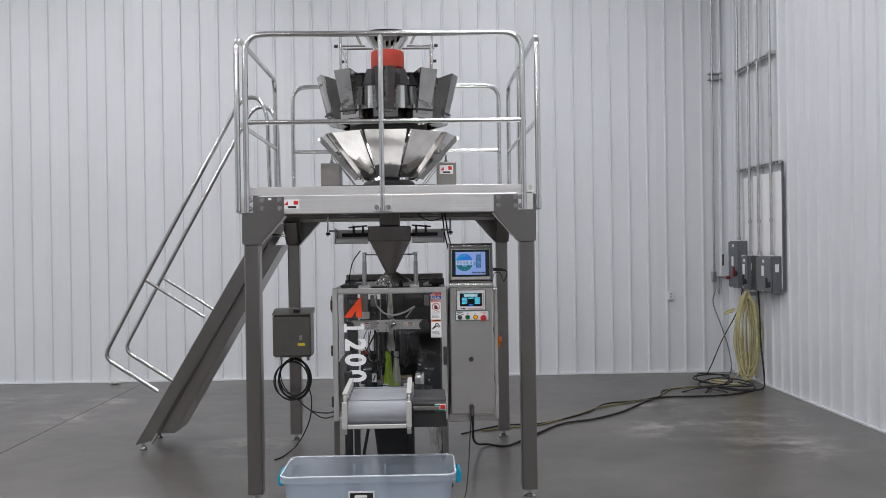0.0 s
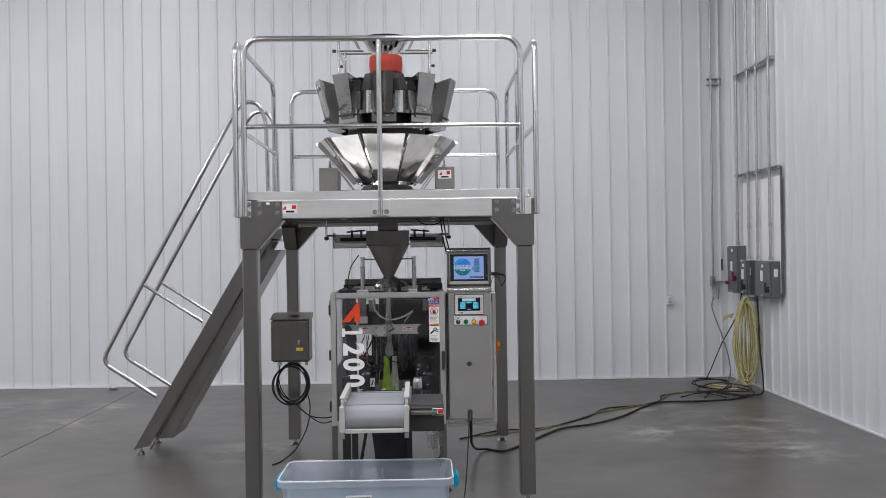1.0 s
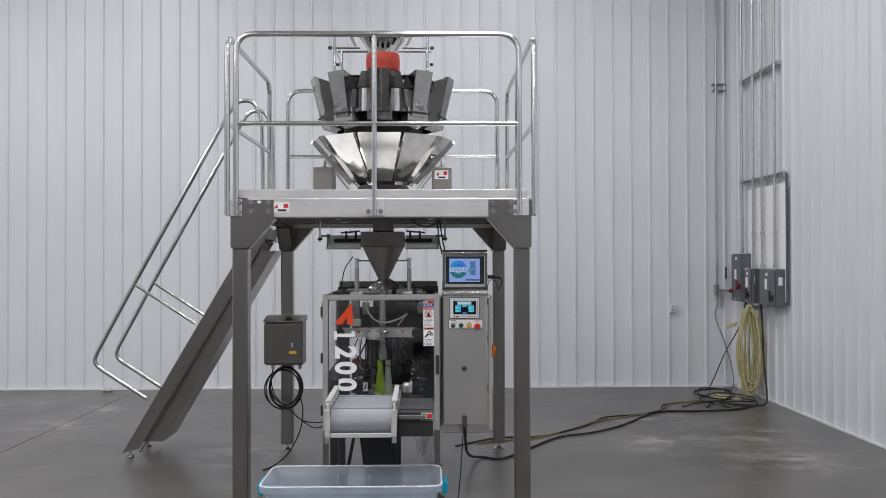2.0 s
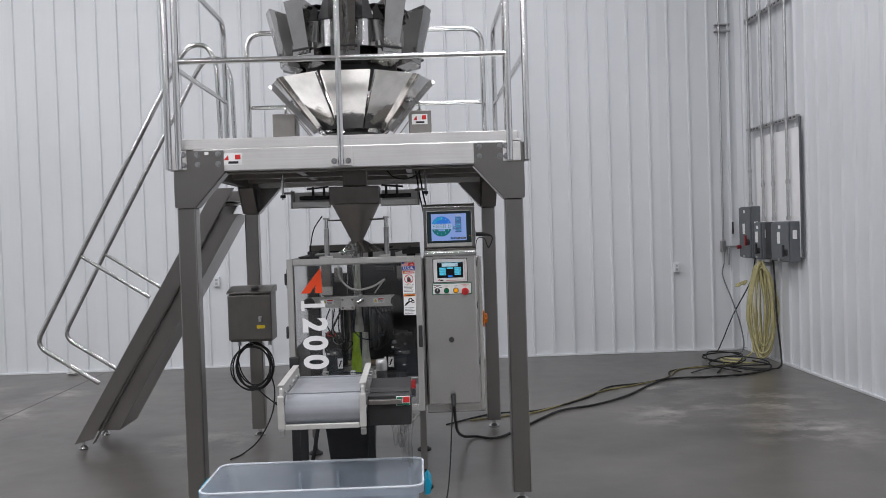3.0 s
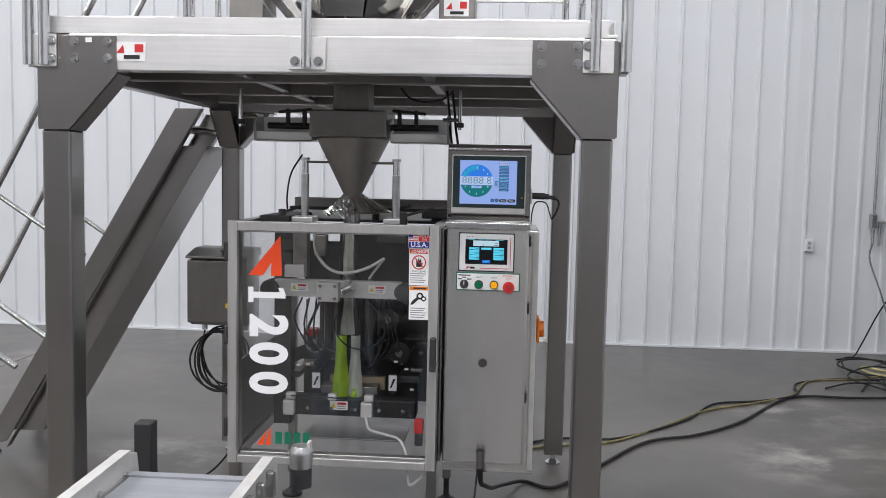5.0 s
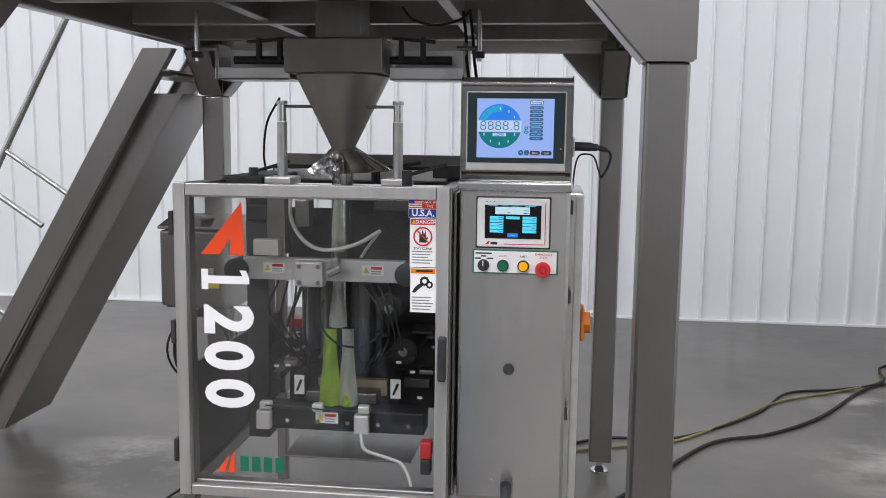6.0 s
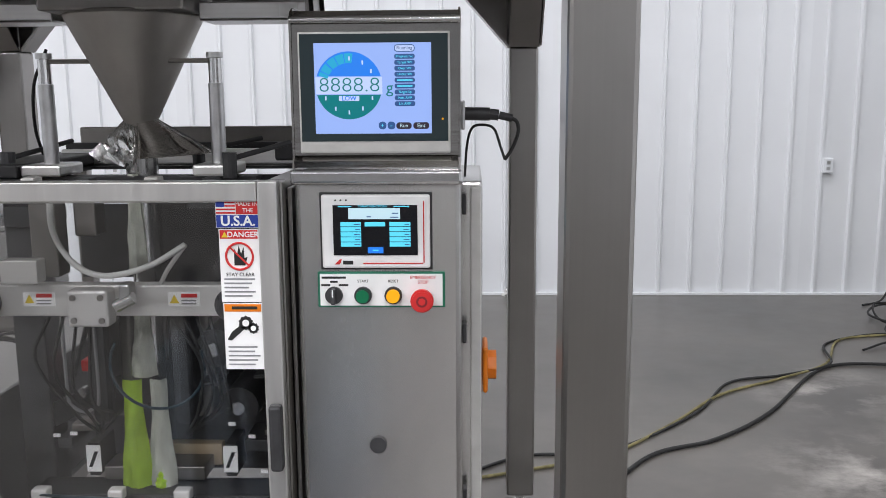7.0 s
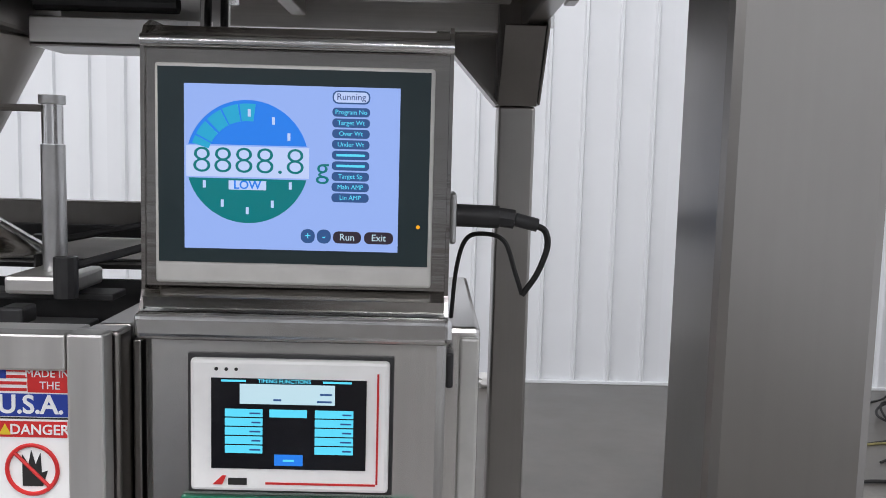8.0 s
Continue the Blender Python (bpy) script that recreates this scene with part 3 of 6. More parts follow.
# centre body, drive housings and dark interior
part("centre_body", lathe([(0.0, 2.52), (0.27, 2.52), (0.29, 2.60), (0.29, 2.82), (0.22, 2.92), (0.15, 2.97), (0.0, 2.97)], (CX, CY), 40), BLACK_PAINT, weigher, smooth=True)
for k in range(N):
    # weigh bucket below, round-backed
    a = -math.pi / 2 + 2 * math.pi * k / N
    b = bmesh.new()
    join(b, slab(around(k, 0.33, -0.085, 2.60), around(k, 0.33, 0.085, 2.60), around(k, 0.44, 0.085, 2.63), around(k, 0.44, -0.085, 2.63), 0.004))
    slab(around(k, 0.44, -0.085, 2.63), around(k, 0.44, 0.085, 2.63), around(k, 0.445, 0.085, 2.72), around(k, 0.445, -0.085, 2.72), 0.004, bm=b)
    for s in (-1, 1):
        slab(around(k, 0.33, s * 0.085, 2.60), around(k, 0.44, s * 0.085, 2.63), around(k, 0.445, s * 0.085, 2.72), around(k, 0.33, s * 0.085, 2.72), 0.003, bm=b)
    part("weigh_bucket", b, BUCKET, weigher)
    # feed bucket above: a tall open box leaning outward, between the weigh buckets' planes
    b = bmesh.new()
    i0, o0, i1, o1 = 0.35, 0.45, 0.385, 0.525
    z0, z1 = 2.66, 2.97
    w0, w1 = 0.055, 0.072
    join(b, slab(around(k, o0, -w0, z0), around(k, o0, w0, z0), around(k, o1, w1, z1), around(k, o1, -w1, z1), 0.004))
    slab(around(k, i0, -w0, z0), around(k, i0, w0, z0), around(k, i1, w1, z1 - 0.04), around(k, i1, -w1, z1 - 0.04), 0.004, bm=b)
    for s in (-1, 1):
        slab(around(k, i0, s * w0, z0), around(k, o0, s * w0, z0), around(k, o1, s * w1, z1), around(k, i1, s * w1, z1 - 0.04), 0.003, bm=b)
    slab(around(k, i0, -w0, z0), around(k, i0, w0, z0), around(k, o0, w0, z0 + 0.03), around(k, o0, -w0, z0 + 0.03), 0.003, bm=b)
    bucket = part("feed_bucket", b, BUCKET, weigher)
    part("bucket_hinge", rod(around(k, 0.465, -0.07, 2.685), around(k, 0.465, 0.07, 2.685), 0.008, 8), BLACK, bucket)
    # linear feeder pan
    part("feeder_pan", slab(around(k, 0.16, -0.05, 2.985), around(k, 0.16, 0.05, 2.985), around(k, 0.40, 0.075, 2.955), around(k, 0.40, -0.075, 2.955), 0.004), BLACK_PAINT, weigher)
    # drive can behind the buckets
    part("drive_can", rod(around(k + 0.5, 0.335, 0, 2.70), around(k + 0.5, 0.335, 0, 2.86), 0.058, 24), POLISHED, weigher, smooth=True)
    part("drive_cap", rod(around(k + 0.5, 0.335, 0, 2.865), around(k + 0.5, 0.335, 0, 2.985), 0.075, 6, 0.04), BLACK, weigher)
part("red_collar", lathe([(0.112, 3.045), (0.122, 3.055), (0.126, 3.115), (0.122, 3.175), (0.115, 3.180), (0.105, 3.165), (0.105, 3.055)], (CX, CY), 40), COLLAR, weigher, "red flexible collar", True)
cone = lathe([(0.100, 3.165), (0.104, 3.200), (0.17, 3.295), (0.19, 3.310), (0.187, 3.310), (0.165, 3.295), (0.096, 3.195)], (CX, CY), 40)
part("infeed_funnel", cone, MIRROR, weigher, "bright conical infeed funnel", True)
for sx_ in (-1, 1):
    for sy_ in (-1, 1):
        px, py = CX + sx_ * 0.33, CY + sy_ * 0.27
        part("funnel_post", rod((px, py, 2.9), (px, py, 3.275), 0.010, 10), POLISHED, weigher, smooth=True)
        part("funnel_knob", rod((px + sx_ * 0.018, py, 3.165), (px + sx_ * 0.045, py, 3.165), 0.012, 8), BLACK, weigher)
    part("funnel_bar", rod((CX + sx_ * 0.33, CY - 0.27, 3.165), (CX + sx_ * 0.33, CY + 0.27, 3.165), 0.008, 8), POLISHED, weigher)
    part("funnel_bar", rod((CX - 0.36, CY + sx_ * 0.27, 3.265), (CX + 0.36, CY + sx_ * 0.27, 3.265), 0.008, 8), DARK_STEEL, weigher)
    part("funnel_bar", rod((CX + sx_ * 0.33, CY - 0.27, 3.165), (CX + sx_ * 0.15, CY - 0.27, 3.165), 0.007, 8), POLISHED, weigher)
    part("funnel_stay", slab((CX + sx_ * 0.17, CY - 0.28, 3.175), (CX + sx_ * 0.19, CY - 0.28, 3.175), (CX + sx_ * 0.24, CY - 0.28, 3.275), (CX + sx_ * 0.215, CY - 0.28, 3.275), 0.006), DARK_STEEL, weigher)
# support boxes with lifting eyes, and the struts under the chutes
for s in (-1, 1):
    x0, x1 = sorted((CX + s * 0.36, CX + s * 0.505))
    b = part("support_box", box(x0, x1, CY - 0.10, CY + 0.10, 2.075, 2.335, 0.006), DARK_STEEL, weigher)
    ex_ = (x0 + x1) / 2
    ring = [(ex_, CY + 0.024 * math.cos(t), 2.37 + 0.024 * math.sin(t)) for t in np.linspace(0, 2 * math.pi, 17)]
    eye = tube(ring, 0.007, 8)
    rod((ex_, CY, 2.334), (ex_, CY, 2.352), 0.017, 12, bm=eye)
    part("lifting_eye", eye, POLISHED, b, "bright lifting eye bolt", True)
    if s > 0:
        lab = part("maker_label", box(x0 + 0.02, x0 + 0.12, CY - 0.1035, CY - 0.1015, 2.245, 2.31), LABEL, b, "white printed label with red mark")
        part("label_mark", prism([(x0 + 0.028, 2.272), (x0 + 0.05, 2.300), (x0 + 0.054, 2.272)], "y", CY - 0.105, CY - 0.1036), RED, lab)
        part("label_mark", box(x0 + 0.085, x0 + 0.112, CY - 0.105, CY - 0.1036, 2.275, 2.302), RED, lab)
        part("label_mark", box(x0 + 0.045, x0 + 0.10, CY - 0.105, CY - 0.1036, 2.252, 2.264), BLACK_TEXT, lab)
    for yy in (-0.2, 0.2):
        part("chute_strut", slab((CX + s * 0.23, CY + yy - 0.02, 2.14), (CX + s * 0.23, CY + yy + 0.02, 2.14), (CX + s * 0.40, CY + yy + 0.02, 2.36), (CX + s * 0.40, CY + yy - 0.02, 2.36), 0.006), STEEL, weigher)
        part("strut_foot", box(min(CX + s * 0.20, CX + s * 0.4), max(CX + s * 0.20, CX + s * 0.4), CY + yy - 0.02, CY + yy + 0.02, 2.13, 2.145), STEEL, weigher)

# ---- product funnel under the deck ----
funnel = thing("product_funnel", "dull stainless steel funnel hung below the platform above the bagger", "funnel", (CX, CY, 1.45))
# neck and throat also carry the shade below the deck in their colour
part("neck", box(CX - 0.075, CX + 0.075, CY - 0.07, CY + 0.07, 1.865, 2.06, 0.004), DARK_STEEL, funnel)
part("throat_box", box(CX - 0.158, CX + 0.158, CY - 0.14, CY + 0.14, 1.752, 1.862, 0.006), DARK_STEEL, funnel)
part("cone", lathe([(0.150, 1.755), (0.153, 1.748), (0.026, 1.492), (0.024, 1.485), (0.020, 1.487), (0.146, 1.75)], (CX, CY), 40), FUNNEL_STEEL, funnel, smooth=True)
for s in (-1, 1):
    x0, x1 = sorted((CX + s * 0.165, CX + s * 0.415))
    part("side_channel", box(x0, x1, CY - 0.055, CY - 0.047, 1.735, 1.775, 0.002), STEEL_X, funnel)
    part("side_channel", box(x0, x1, CY - 0.055, CY + 0.06, 1.735, 1.742, 0.002), STEEL_X, funnel)
    part("side_channel", box(x0, x1, CY + 0.052, CY + 0.06, 1.743, 1.84, 0.002), STEEL_X, funnel)
    xo = CX + s * 0.40
    part("end_plate", box(min(xo, xo + s * 0.012), max(xo, xo + s * 0.012), CY - 0.06, CY + 0.06, 1.735, 1.85, 0.002), STEEL, funnel)
    part("slide_bar", rod((CX + s * 0.16, CY - 0.02, 1.80), (CX + s * 0.36, CY - 0.02, 1.80), 0.013, 12), BLACK, funnel)
    for xx in (0.20, 0.27):
        part("clamp_lever", box(CX + s * xx - 0.008, CX + s * xx + 0.008, CY - 0.05, CY - 0.03, 1.80, 1.87, 0.003), BLACK, funnel)
    part("clamp_lever", rod((CX + s * 0.17, CY - 0.04, 1.868), (CX + s * 0.31, CY - 0.04, 1.856), 0.006, 8), BLACK, funnel)
    xs = CX + s * 0.455
    part("hanger_rod", rod((xs, CY - 0.1, 1.79), (xs, CY - 0.1, 1.95), 0.008, 10), POLISHED, funnel)
    part("hanger_knob", box(xs - 0.016, xs + 0.016, CY - 0.115, CY - 0.085, 1.80, 1.82, 0.004), BLACK, funnel)
    part("hanger_arm", rod((xs - s * 0.0, CY - 0.1, 1.83), (xs - s * 0.07, CY - 0.1, 1.83), 0.007, 8), DARK_STEEL, funnel)
part("sticker", box(-0.030, 0.010, CY - 0.0590, CY - 0.0555, 1.742, 1.771), LABEL, funnel)
line = curve_through([(-0.16, CY - 0.10, 1.955), (-0.12, CY - 0.12, 1.915), (-0.05, CY - 0.11, 1.90), (0.02, CY - 0.08, 1.92), (0.05, CY - 0.04, 1.955)])
tagged(part("signal_cable", tube(line, 0.0042, 8), RUBBER, smooth=True), "thin black cable looping close under the platform", "cable", group="signal cables")
line = curve_through([(-0.60, 6.35, 1.68), (-0.66, 6.4, 1.60), (-0.69, 6.45, 1.50), (-0.70, 6.5, 1.43)])
tagged(part("signal_cable", tube(line, 0.004, 8), RUBBER, smooth=True), "thin black cable falling onto the bagger", "cable", group="signal cables")

# ---- bagging machine ----
bagger = thing("bagging_machine", "vertical bagging machine with clear guard door and dark insides", "packaging machine", (-0.37, 6.3, 0))
BX0, BX1, BY0, BY1, BZ0, BZ1 = -0.772, 0.040, 5.89, 6.86, 0.48, 1.415
for px in (BX0, BX1 - 0.04):
    for py in (BY0, BY1 - 0.04):
        post = part("frame_post", box(px, px + 0.04, py, py + 0.04, 0.12, BZ1, 0.004), STEEL, bagger)
        cx_, cy_ = px + 0.02, py + 0.02
        part("machine_foot", lathe([(0.0, 0.0), (0.05, 0.0), (0.05, 0.012), (0.02, 0.03), (0.014, 0.04), (0.014, 0.12), (0.0, 0.12)], (cx_, cy_), 18), BLACK_PAINT, post, "black levelling foot", True)
for py in (BY0, BY1 - 0.04):
    part("frame_rail", box(BX0 + 0.042, BX1 - 0.042, py + 0.002, py + 0.038, BZ1 - 0.04, BZ1, 0.003), STEEL_X, bagger)
    part("frame_rail", box(BX0 + 0.042, BX1 - 0.042, py + 0.002, py + 0.038, BZ0, BZ0 + 0.04, 0.003), STEEL_X, bagger)
for px in (BX0, BX1 - 0.04):
    part("frame_rail", box(px + 0.002, px + 0.038, BY0 + 0.042, BY1 - 0.042, BZ1 - 0.04, BZ1, 0.003), STEEL, bagger)
    part("frame_rail", box(px + 0.002, px + 0.038, BY0 + 0.042, BY1 - 0.042, BZ0, BZ0 + 0.04, 0.003), STEEL, bagger)
part("top_plate", box(BX0 + 0.04, -0.60, BY0 + 0.3, BY1 - 0.04, BZ1 - 0.03, BZ1 - 0.022), BLACK_PAINT, bagger)
part("top_plate", box(-0.598, BX1 - 0.04, 6.56, BY1 - 0.04, BZ1 - 0.03, BZ1 - 0.022), BLACK_PAINT, bagger)
part("post_beam", box(-0.65, -0.09, 6.235, 6.29, BZ1 - 0.03, BZ1 - 0.020, 0.002), BLACK_PAINT, bagger)
part("rear_rail", box(BX0 + 0.02, BX1 - 0.005, BY1 - 0.02, BY1 + 0.03, BZ1 + 0.004, BZ1 + 0.07, 0.004), DARK_STEEL, bagger)
part("rear_rail", box(BX0 + 0.02, BX1 - 0.005, BY1 - 0.12, BY1 - 0.09, BZ1 - 0.02, BZ1 + 0.03, 0.004), BLACK_PAINT, bagger)
part("side_ledge", box(BX0 + 0.03, BX0 + 0.16, BY0 + 0.3, BY1 - 0.05, BZ1 - 0.02, BZ1 + 0.010, 0.005), BLACK_PAINT, bagger)
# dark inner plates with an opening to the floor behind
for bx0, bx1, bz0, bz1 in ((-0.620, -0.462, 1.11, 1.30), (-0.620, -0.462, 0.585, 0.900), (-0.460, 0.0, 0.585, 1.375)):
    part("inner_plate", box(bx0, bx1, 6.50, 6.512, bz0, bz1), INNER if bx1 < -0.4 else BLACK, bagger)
part("side_sheet", box(BX0 + 0.012, BX0 + 0.018, BY0 + 0.044, BY1 - 0.044, 0.864, BZ1 - 0.042), PANE, bagger, "clear side sheet")
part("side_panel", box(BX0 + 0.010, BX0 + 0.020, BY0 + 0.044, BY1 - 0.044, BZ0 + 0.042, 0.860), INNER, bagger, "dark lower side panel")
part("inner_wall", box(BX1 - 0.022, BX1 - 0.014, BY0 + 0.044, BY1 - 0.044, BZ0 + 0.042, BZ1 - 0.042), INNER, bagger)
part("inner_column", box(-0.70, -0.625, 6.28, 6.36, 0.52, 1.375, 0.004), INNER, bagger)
part("inner_column", box(-0.60, -0.54, 6.2, 6.26, 1.17, 1.375, 0.004), DARK_STEEL, bagger)
part("lower_tray", box(-0.55, -0.12, 6.20, 6.42, 0.485, 0.492, 0.002), DARK_STEEL, bagger)
# pull-belt motor bodies, rollers and brackets
for cx_, cz in ((-0.2, 1.0), (-0.15, 0.86)):
    part("drive_roller", rod((cx_, 6.22, cz), (cx_, 6.49, cz), 0.045, 24), BLACK_PAINT, bagger, smooth=True)
    part("roller_hub", rod((cx_, 6.205, cz), (cx_, 6.219, cz), 0.016, 12), POLISHED, bagger, smooth=True)
for cx_ in (-0.465, -0.275):
    part("pull_belt", box(cx_ - 0.022, cx_ + 0.022, 6.19, 6.30, 0.82, 1.09, 0.02), BLACK, bagger)
    part("belt_housing", box(cx_ - 0.035, cx_ + 0.035, 6.31, 6.45, 0.80, 1.10, 0.008), DARK_STEEL, bagger)
for cx_, cz, w, h_ in ((-0.06, 0.89, 0.05, 0.010), (-0.10, 0.905, 0.07, 0.008), (-0.12, 0.73, 0.09, 0.03), (-0.62, 0.735, 0.06, 0.025), (-0.05, 1.13, 0.04, 0.05), (-0.66, 1.24, 0.05, 0.07)):
    part("bracket", box(cx_ - w / 2, cx_ + w / 2, 6.30, 6.42, cz - h_ / 2, cz + h_ / 2, 0.002), INNER, bagger)
for k in range(9):
    part("fixing_screw", rod((-0.68 + 0.085 * k, 6.485, 0.76 + 0.05 * (k % 3)), (-0.68 + 0.085 * k, 6.498, 0.76 + 0.05 * (k % 3)), 0.009, 8), POLISHED, bagger)
# worn edge of the near pull belt, round its lower pulley
loop = [(-0.500 + 0.036 * s_, 6.185, z) for s_, z in ((-1, 1.08), (-1, 0.90), (-0.75, 0.872), (0, 0.858), (0.75, 0.872), (1, 0.90), (1, 1.08))]
part("belt_edge", tube(curve_through(loop, 5), 0.004, 6), GREY_TEXT, bagger, smooth=True)
part("pulley_hub", rod((-0.500, 6.180, 0.905), (-0.500, 6.20, 0.905), 0.012, 12), POLISHED, bagger, smooth=True)
# seal bar across the tube, with its cylinder block
bar = part("seal_bar", box(-0.66, -0.135, 6.13, 6.17, 1.098, 1.168, 0.004), BRIGHT_ALU, bagger, "pale brushed bar across the film tube")
for cx_ in (-0.675, -0.125):
    part("bar_knob", rod((cx_, 6.10, 1.13), (cx_, 6.18, 1.13), 0.036, 20), BLACK, bar, smooth=True)
part("cylinder_block", box(-0.475, -0.385, 6.085, 6.129, 1.085, 1.165, 0.006), BRIGHT_ALU, bar)
for sx_, sz in ((-0.46, 1.10), (-0.40, 1.10), (-0.46, 1.15), (-0.40, 1.15)):
    part("block_screw", rod((sx_, 6.08, sz), (sx_, 6.084, sz), 0.007, 8), DARK_STEEL, bar)
part("air_fitting", rod((-0.37, 6.09, 1.13), (-0.33, 6.09, 1.15), 0.014, 12), POLISHED, bar, smooth=True)
part("air_fitting", box(-0.36, -0.335, 6.08, 6.12, 1.13, 1.18, 0.006), CAST, bar)


def warning(parent, x, z, y, w=0.07, h_=0.032):
    lab = part("warning_label", box(x - w / 2, x + w / 2, y - 0.002, y, z - h_ / 2, z + h_ / 2), LABEL, parent, "white warning label with yellow triangle")
    t = x - w * 0.3
    part("warning_triangle", prism([(t - h_ * 0.32, z - h_ * 0.28), (t + h_ * 0.32, z - h_ * 0.28), (t, z + h_ * 0.32)], "y", y - 0.0032, y - 0.002), YELLOW, lab)
    part("label_bar", box(x - w * 0.08, x + w * 0.42, y - 0.0032, y - 0.002, z + h_ * 0.12, z + h_ * 0.38), RED, lab)
    for j in range(2):
        part("label_bar", box(x - w * 0.08, x + w * 0.38, y - 0.0032, y - 0.002, z - h_ * (0.08 + 0.22 * j) - 0.002, z - h_ * (0.08 + 0.22 * j) + 0.001), GREY_TEXT, lab)


warning(bar, -0.555, 1.137, 6.13)
warning(bar, -0.235, 1.137, 6.13)
# film tube and the bag in the jaws
part("forming_tube", rod((-0.372, 6.30, 0.95), (-0.372, 6.30, 1.47), 0.036, 24), POLISHED, bagger, smooth=True)


def hanging_film(x0, x1, z0, z1, y, mat, seed):
    bm = bmesh.new()
    nx, nz = 10, 18
    grid = []
    for j in range(nz + 1):
        row = []
        for i in range(nx + 1):
            u, v = i / nx, j / nz
            pinch = 1.12 - 0.5 * v + 0.06 * math.sin(7 * v)
            xx = (x0 + x1) / 2 + (u - 0.5) * (x1 - x0) * pinch
            yy = y - 0.022 * math.sin(math.pi * u) * (1 - 0.6 * v) + 0.008 * noise.noise((u * 5 + seed, v * 7, 0.3))
            row.append(bm.verts.new((xx, yy, z0 + v * (z1 - z0))))
        grid.append(row)
    for j in range(nz):
        for i in range(nx):
            bm.faces.new((grid[j][i], grid[j][i + 1], grid[j + 1][i + 1], grid[j + 1][i]))
    bmesh.ops.solidify(bm, geom=bm.faces[:], thickness=0.0015)
    return part("film_strip", bm, mat, film, smooth=True)


film = thing("film_bag", "green and clear printed packing film hanging in the jaws", "packing film", (-0.37, 6.2, 0.67))
hanging_film(-0.425, -0.36, 0.665, 0.93, 6.205, FILM, 1)
hanging_film(-0.362, -0.305, 0.672, 0.93, 6.210, FILM_PALE, 4)
hanging_film(-0.40, -0.345, 0.93, 1.09, 6.235, FILM_PALE, 7)
hanging_film(-0.395, -0.355, 1.18, 1.40, 6.245, FILM_PALE, 9)
hanging_film(-0.352, -0.315, 0.668, 0.72, 6.203, FILM, 11)
# lower jaw
jaw = part("jaw_bar", box(-0.63, -0.07, 6.15, 6.25, 0.60, 0.672, 0.005), BLACK_PAINT, bagger, "black lower jaw bar")
part("wood_strip", box(-0.46, -0.22, 6.30, 6.33, 0.68, 0.735, 0.003), WOOD, jaw, "pale wooden backing strip")
part("jaw_face", box(-0.48, -0.24, 6.22, 6.30, 0.676, 0.71, 0.003), DARK_STEEL, jaw)
for cx_ in (-0.595, -0.27):
    part("jaw_sensor", box(cx_ - 0.024, cx_ + 0.024, 6.115, 6.148, 0.605, 0.668, 0.006), BRIGHT_ALU, jaw)
    part("sensor_head", box(cx_ - 0.01, cx_ + 0.028, 6.11, 6.14, 0.674, 0.70, 0.005), BRIGHT_ALU, jaw)
part("sensor_head", box(-0.43, -0.395, 6.11, 6.14, 0.674, 0.70, 0.005), BRIGHT_ALU, jaw)
warning(jaw, -0.39, 0.645, 6.149, 0.075, 0.036)
for cx_ in (-0.50, -0.175):
    lab = part("pinch_label", box(cx_ - 0.017, cx_ + 0.017, 6.213, 6.215, 0.70, 0.765), LABEL, bagger, "white pinch point label")
    part("pinch_mark", prism([(cx_ - 0.012, 0.712), (cx_ - 0.004, 0.712), (cx_ + 0.012, 0.75), (cx_ + 0.003, 0.75)], "y", 6.2115, 6.213), BLACK_TEXT, lab)
    part("label_post", box(cx_ - 0.012, cx_ + 0.012, 6.2155, 6.31, 0.69, 0.77), BLACK_PAINT, bagger)
part("white_lead", tube(curve_through([(-0.27, 6.11, 0.61), (-0.25, 6.08, 0.57), (-0.18, 6.05, 0.56), (-0.12, 6.02, 0.55), (-0.085, 5.98, 0.50), (-0.075, 5.95, 0.42), (-0.06, 5.93, 0.40), (-0.01, 5.92, 0.445)]), 0.0055, 8), WHITE_CABLE, bagger, "white sensor lead", True)
part("white_hose", tube(curve_through([(-0.475, 6.05, 1.39), (-0.47, 6.04, 1.30), (-0.42, 6.02, 1.235), (-0.35, 6.0, 1.215), (-0.26, 6.0, 1.235), (-0.19, 6.02, 1.275)]), 0.0062, 10), WHITE_CABLE, bagger, "white curved hose", True)
part("white_hose", tube(curve_through([(-0.19, 6.02, 1.275), (-0.23, 6.03, 1.225), (-0.255, 6.05, 1.19)]), 0.0048, 8), WHITE_CABLE, bagger, smooth=True)
part("terminal_block", box(-0.60, -0.52, 6.06, 6.1, 1.185, 1.235, 0.003), WHITE_ALU, bagger, "pale terminal block")
for k in range(4):
    zz = 1.0 - 0.03 * k
    part("air_hose", tube(curve_through([(-0.55 + 0.03 * k, 6.16, 1.09), (-0.57 + 0.04 * k, 6.12, zz), (-0.50 + 0.03 * k, 6.14, 0.87), (-0.47, 6.2, 0.80)]), 0.004, 6), RUBBER, bagger, smooth=True)
    part("air_hose", tube(curve_through([(-0.28 + 0.03 * k, 6.16, 1.09), (-0.20 + 0.02 * k, 6.11, zz), (-0.22 + 0.02 * k, 6.14, 0.88), (-0.27, 6.2, 0.80)]), 0.004, 6), RUBBER, bagger, smooth=True)
part("guard_switch", box(-0.052, -0.018, 5.93, 5.975, 0.605, 0.655, 0.004), RED, bagger, "red guard switch")
part("guard_switch_base", box(-0.050, -0.020, 5.93, 5.97, 0.555, 0.603, 0.004), BLACK, bagger)
